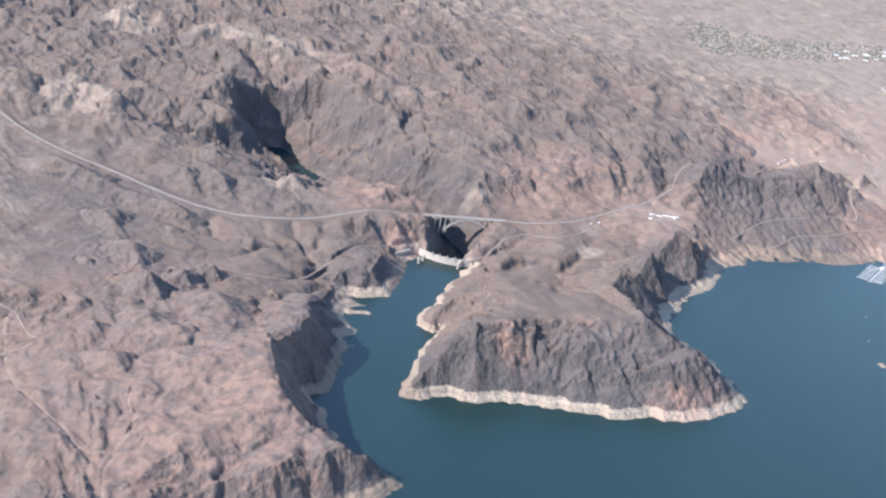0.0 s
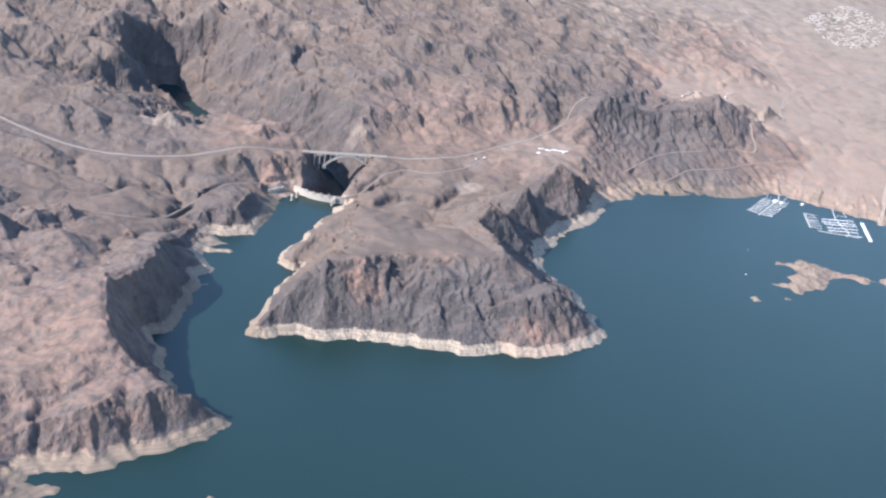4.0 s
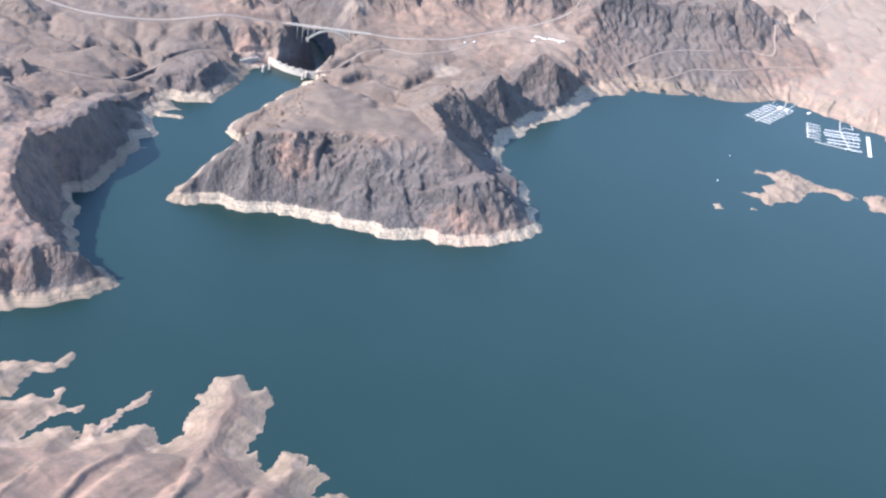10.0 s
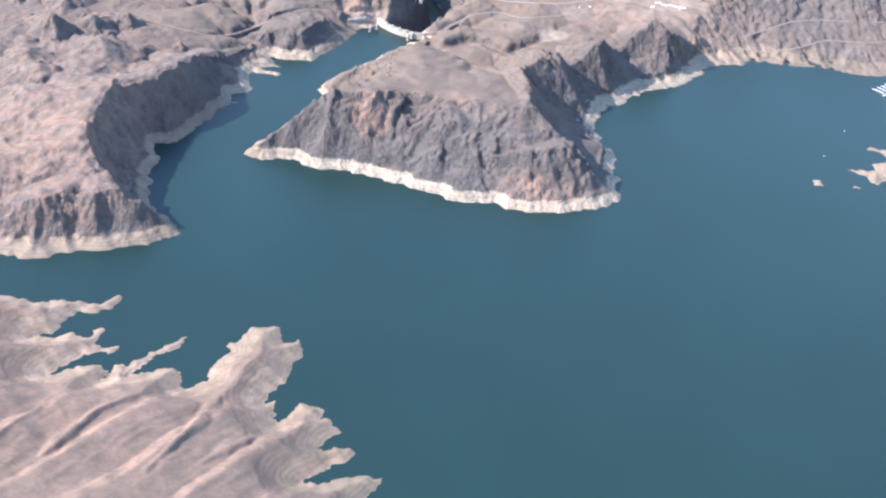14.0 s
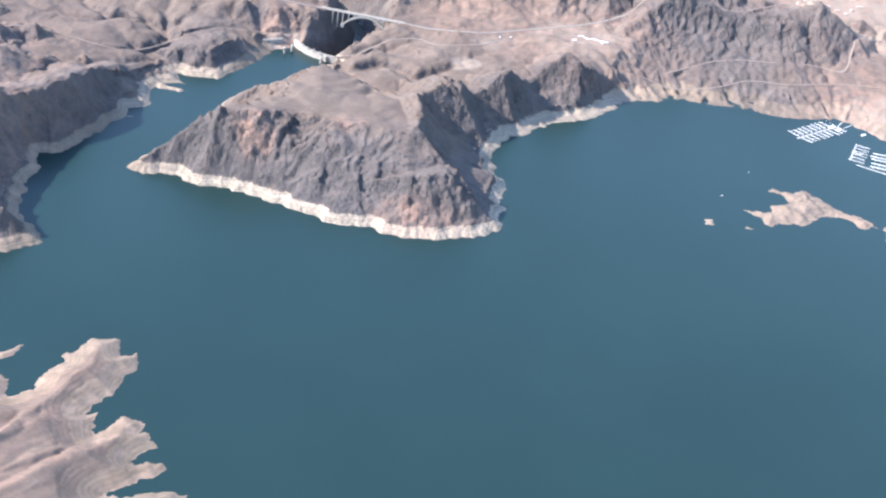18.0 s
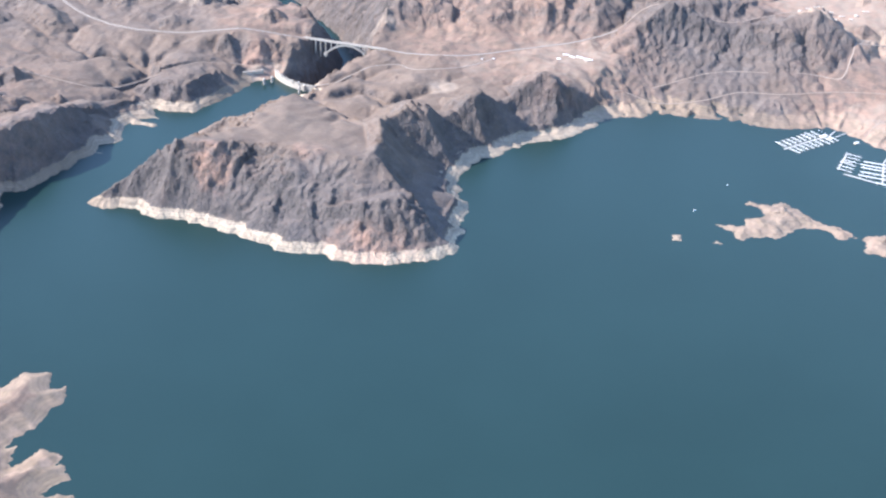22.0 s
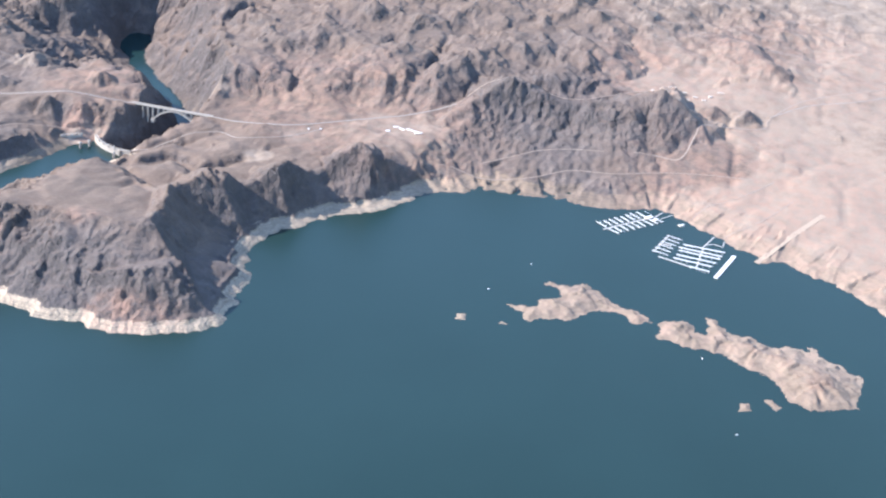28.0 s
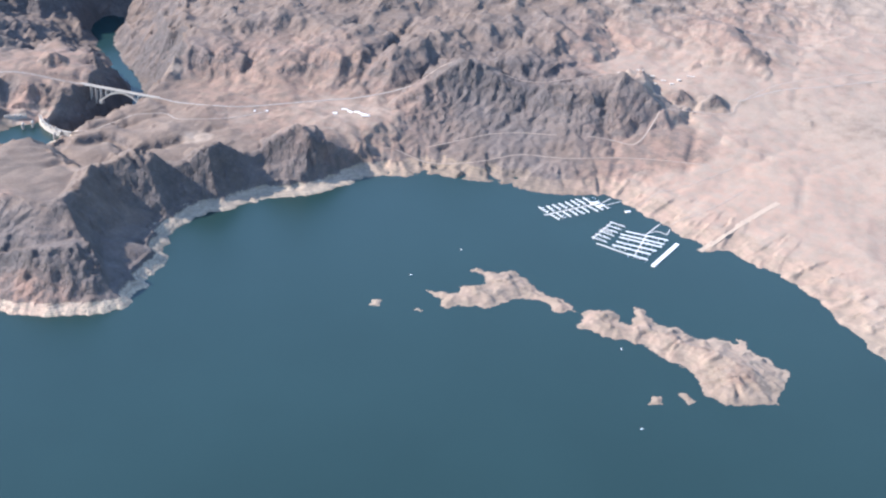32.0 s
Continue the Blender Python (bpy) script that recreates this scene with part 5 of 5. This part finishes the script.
for x, y, l, w, a in ((508, 466, 7, 3, 0.2), (517, 461, 8, 2.2, 0.1), (527, 462, 9, 2, 0.0), (538, 460, 6, 3, 0.1), (546, 455, 5, 3.5, 0.2), (522, 452, 5, 3, 0.4), (532, 453, 4, 3, -0.2), (560, 473, 9, 2, 0.1), (515, 472, 6, 2.4, 0.3)):
    building(x, y, l * 0.75, w * 0.7, 0.5, a, "pale flat-roofed works building on a graded pad", roof=TOWNROOF, pitched=False, group="works buildings")


def tank(x, y, r):
    ob = thing("water_tank", (x, y, level(x, y) - 0.3), "round pale steel water tank on a graded pad", "tank", "water tanks")
    part("shell", drum(bmesh.new(), r, r, 0, 1.6, 24), TOWNROOF, ob)
    part("lid", drum(bmesh.new(), r * 1.02, r * 0.2, 1.6, 1.95, 24), TOWNROOF, ob)


tank(551, 462, 1.8)
tank(500, 458, 1.6)

# the boat ramp and tracks on the beach
RAMP = [(599, 207), (612, 228), (630, 256), (648, 283)]
line = bent(RAMP)
zz = np.maximum(sample(height, XS, YS, line[:, 0], line[:, 1]), 0.1)
road("boat_ramp", np.column_stack([line, zz]), 4.6, RAMP_GRAVEL, "wide pale launching ramp from the desert to the lake")
for pts in ([(548, 262), (562, 282), (585, 300), (610, 330)], [(575, 240), (600, 262), (625, 300)]):
    line = bent(pts)
    road("track", np.column_stack([line, sample(height, XS, YS, line[:, 0], line[:, 1])]), 0.8, TRACK, "pale dirt track on the beach")

# ---- the far town: roofs and trees on the plain ----
town = random.Random(11)
TOWN = [[(582, 966), (632, 991), (743, 935), (906, 949), (857, 864), (695, 832), (568, 822)], [(771, 731), (875, 805), (893, 734), (834, 640), (775, 640)]]


def within(x, y, poly):
    hit = False
    for (ax, ay), (bx, by) in zip(poly, poly[1:] + poly[:1]):
        if (ay > y) != (by > y) and x < ax + (y - ay) / (by - ay) * (bx - ax):
            hit = not hit
    return hit


def spots(poly, n):
    xs, ys = [p[0] for p in poly], [p[1] for p in poly]
    out = []
    while len(out) < n:
        x, y = town.uniform(min(xs), max(xs)), town.uniform(min(ys), max(ys))
        if within(x, y, poly):
            out.append((x, y))
    return out


def joined(name, verts, faces, material, label, category):
    me = bpy.data.meshes.new(name)
    me.from_pydata(verts, [], faces)
    me.update()
    me.materials.append(material)
    return tagged(new(name, me), label, category, kind="stuff")


for poly, houses, trees in ((TOWN[0], 620, 1700), (TOWN[1], 330, 90)):
    walls_v, walls_f, roofs_v, roofs_f, trees_v, trees_f = [], [], [], [], [], []
    for x, y in spots(poly, houses):
        x, y = round(x / 6) * 6 + town.uniform(-1.4, 1.4), round(y / 5) * 5 + town.uniform(-0.8, 0.8)
        l, w, h, z = town.uniform(1.0, 2.2), town.uniform(0.8, 1.2), town.uniform(0.45, 0.8), level(x, y) - 0.2
        n = len(walls_v)
        walls_v += [(x + sx * l, y + sy * w, z + k * (h + 0.2)) for k in (0, 1) for sx, sy in ((-1, -1), (1, -1), (1, 1), (-1, 1))]
        walls_f += [(n + i, n + (i + 1) % 4, n + 4 + (i + 1) % 4, n + 4 + i) for i in range(4)]
        n, t = len(roofs_v), z + h + 0.2
        roofs_v += [(x - l, y - w, t), (x + l, y - w, t), (x + l, y + w, t), (x - l, y + w, t), (x - l, y, t + 0.4), (x + l, y, t + 0.4)]
        roofs_f += [tuple(n + i for i in f) for f in ((0, 1, 5, 4), (2, 3, 4, 5), (1, 2, 5), (3, 0, 4))]
    for x, y in spots(poly, trees):
        r, z, n = town.uniform(0.6, 1.7), level(x, y), len(trees_v)
        for k, (rr, dz) in enumerate(((0.7, 0.0), (1.0, 0.5), (0.55, 1.0))):
            trees_v += [(x + r * rr * town.uniform(0.7, 1.2) * math.cos(math.tau * i / 6), y + r * rr * town.uniform(0.7, 1.2) * math.sin(math.tau * i / 6), z - 0.1 + dz * r * 0.8) for i in range(6)]
        trees_v.append((x, y, z + r))
        for k in (0, 6):
            trees_f += [(n + k + i, n + k + (i + 1) % 6, n + k + 6 + (i + 1) % 6, n + k + 6 + i) for i in range(6)]
        trees_f += [(n + 12 + i, n + 12 + (i + 1) % 6, n + 18) for i in range(6)]
    joined("town_walls", walls_v, walls_f, TOWNROOF, "pale house walls of a far desert town", "houses")
    joined("town_roofs", roofs_v, roofs_f, TOWNROOF if poly is TOWN[1] else DARKROOF, "low house roofs of a far desert town", "roofs")
    joined("town_trees", trees_v, trees_f, FOLIAGE, "dull green trees among far houses", "trees")
for x, y in spots([(760, 900), (900, 930), (880, 870), (780, 850)], 14):
    building(x, y, town.uniform(5, 10), town.uniform(3, 5), 0.9, town.uniform(-0.3, 0.3), "large white-roofed hall in a far town", pitched=False, group="large halls in the far town")
for x, y, a in ((590, -20, 0.4), (566, 60, 2.0), (440, 150, 1.2)):
    moor(x, y, a, 1.5)
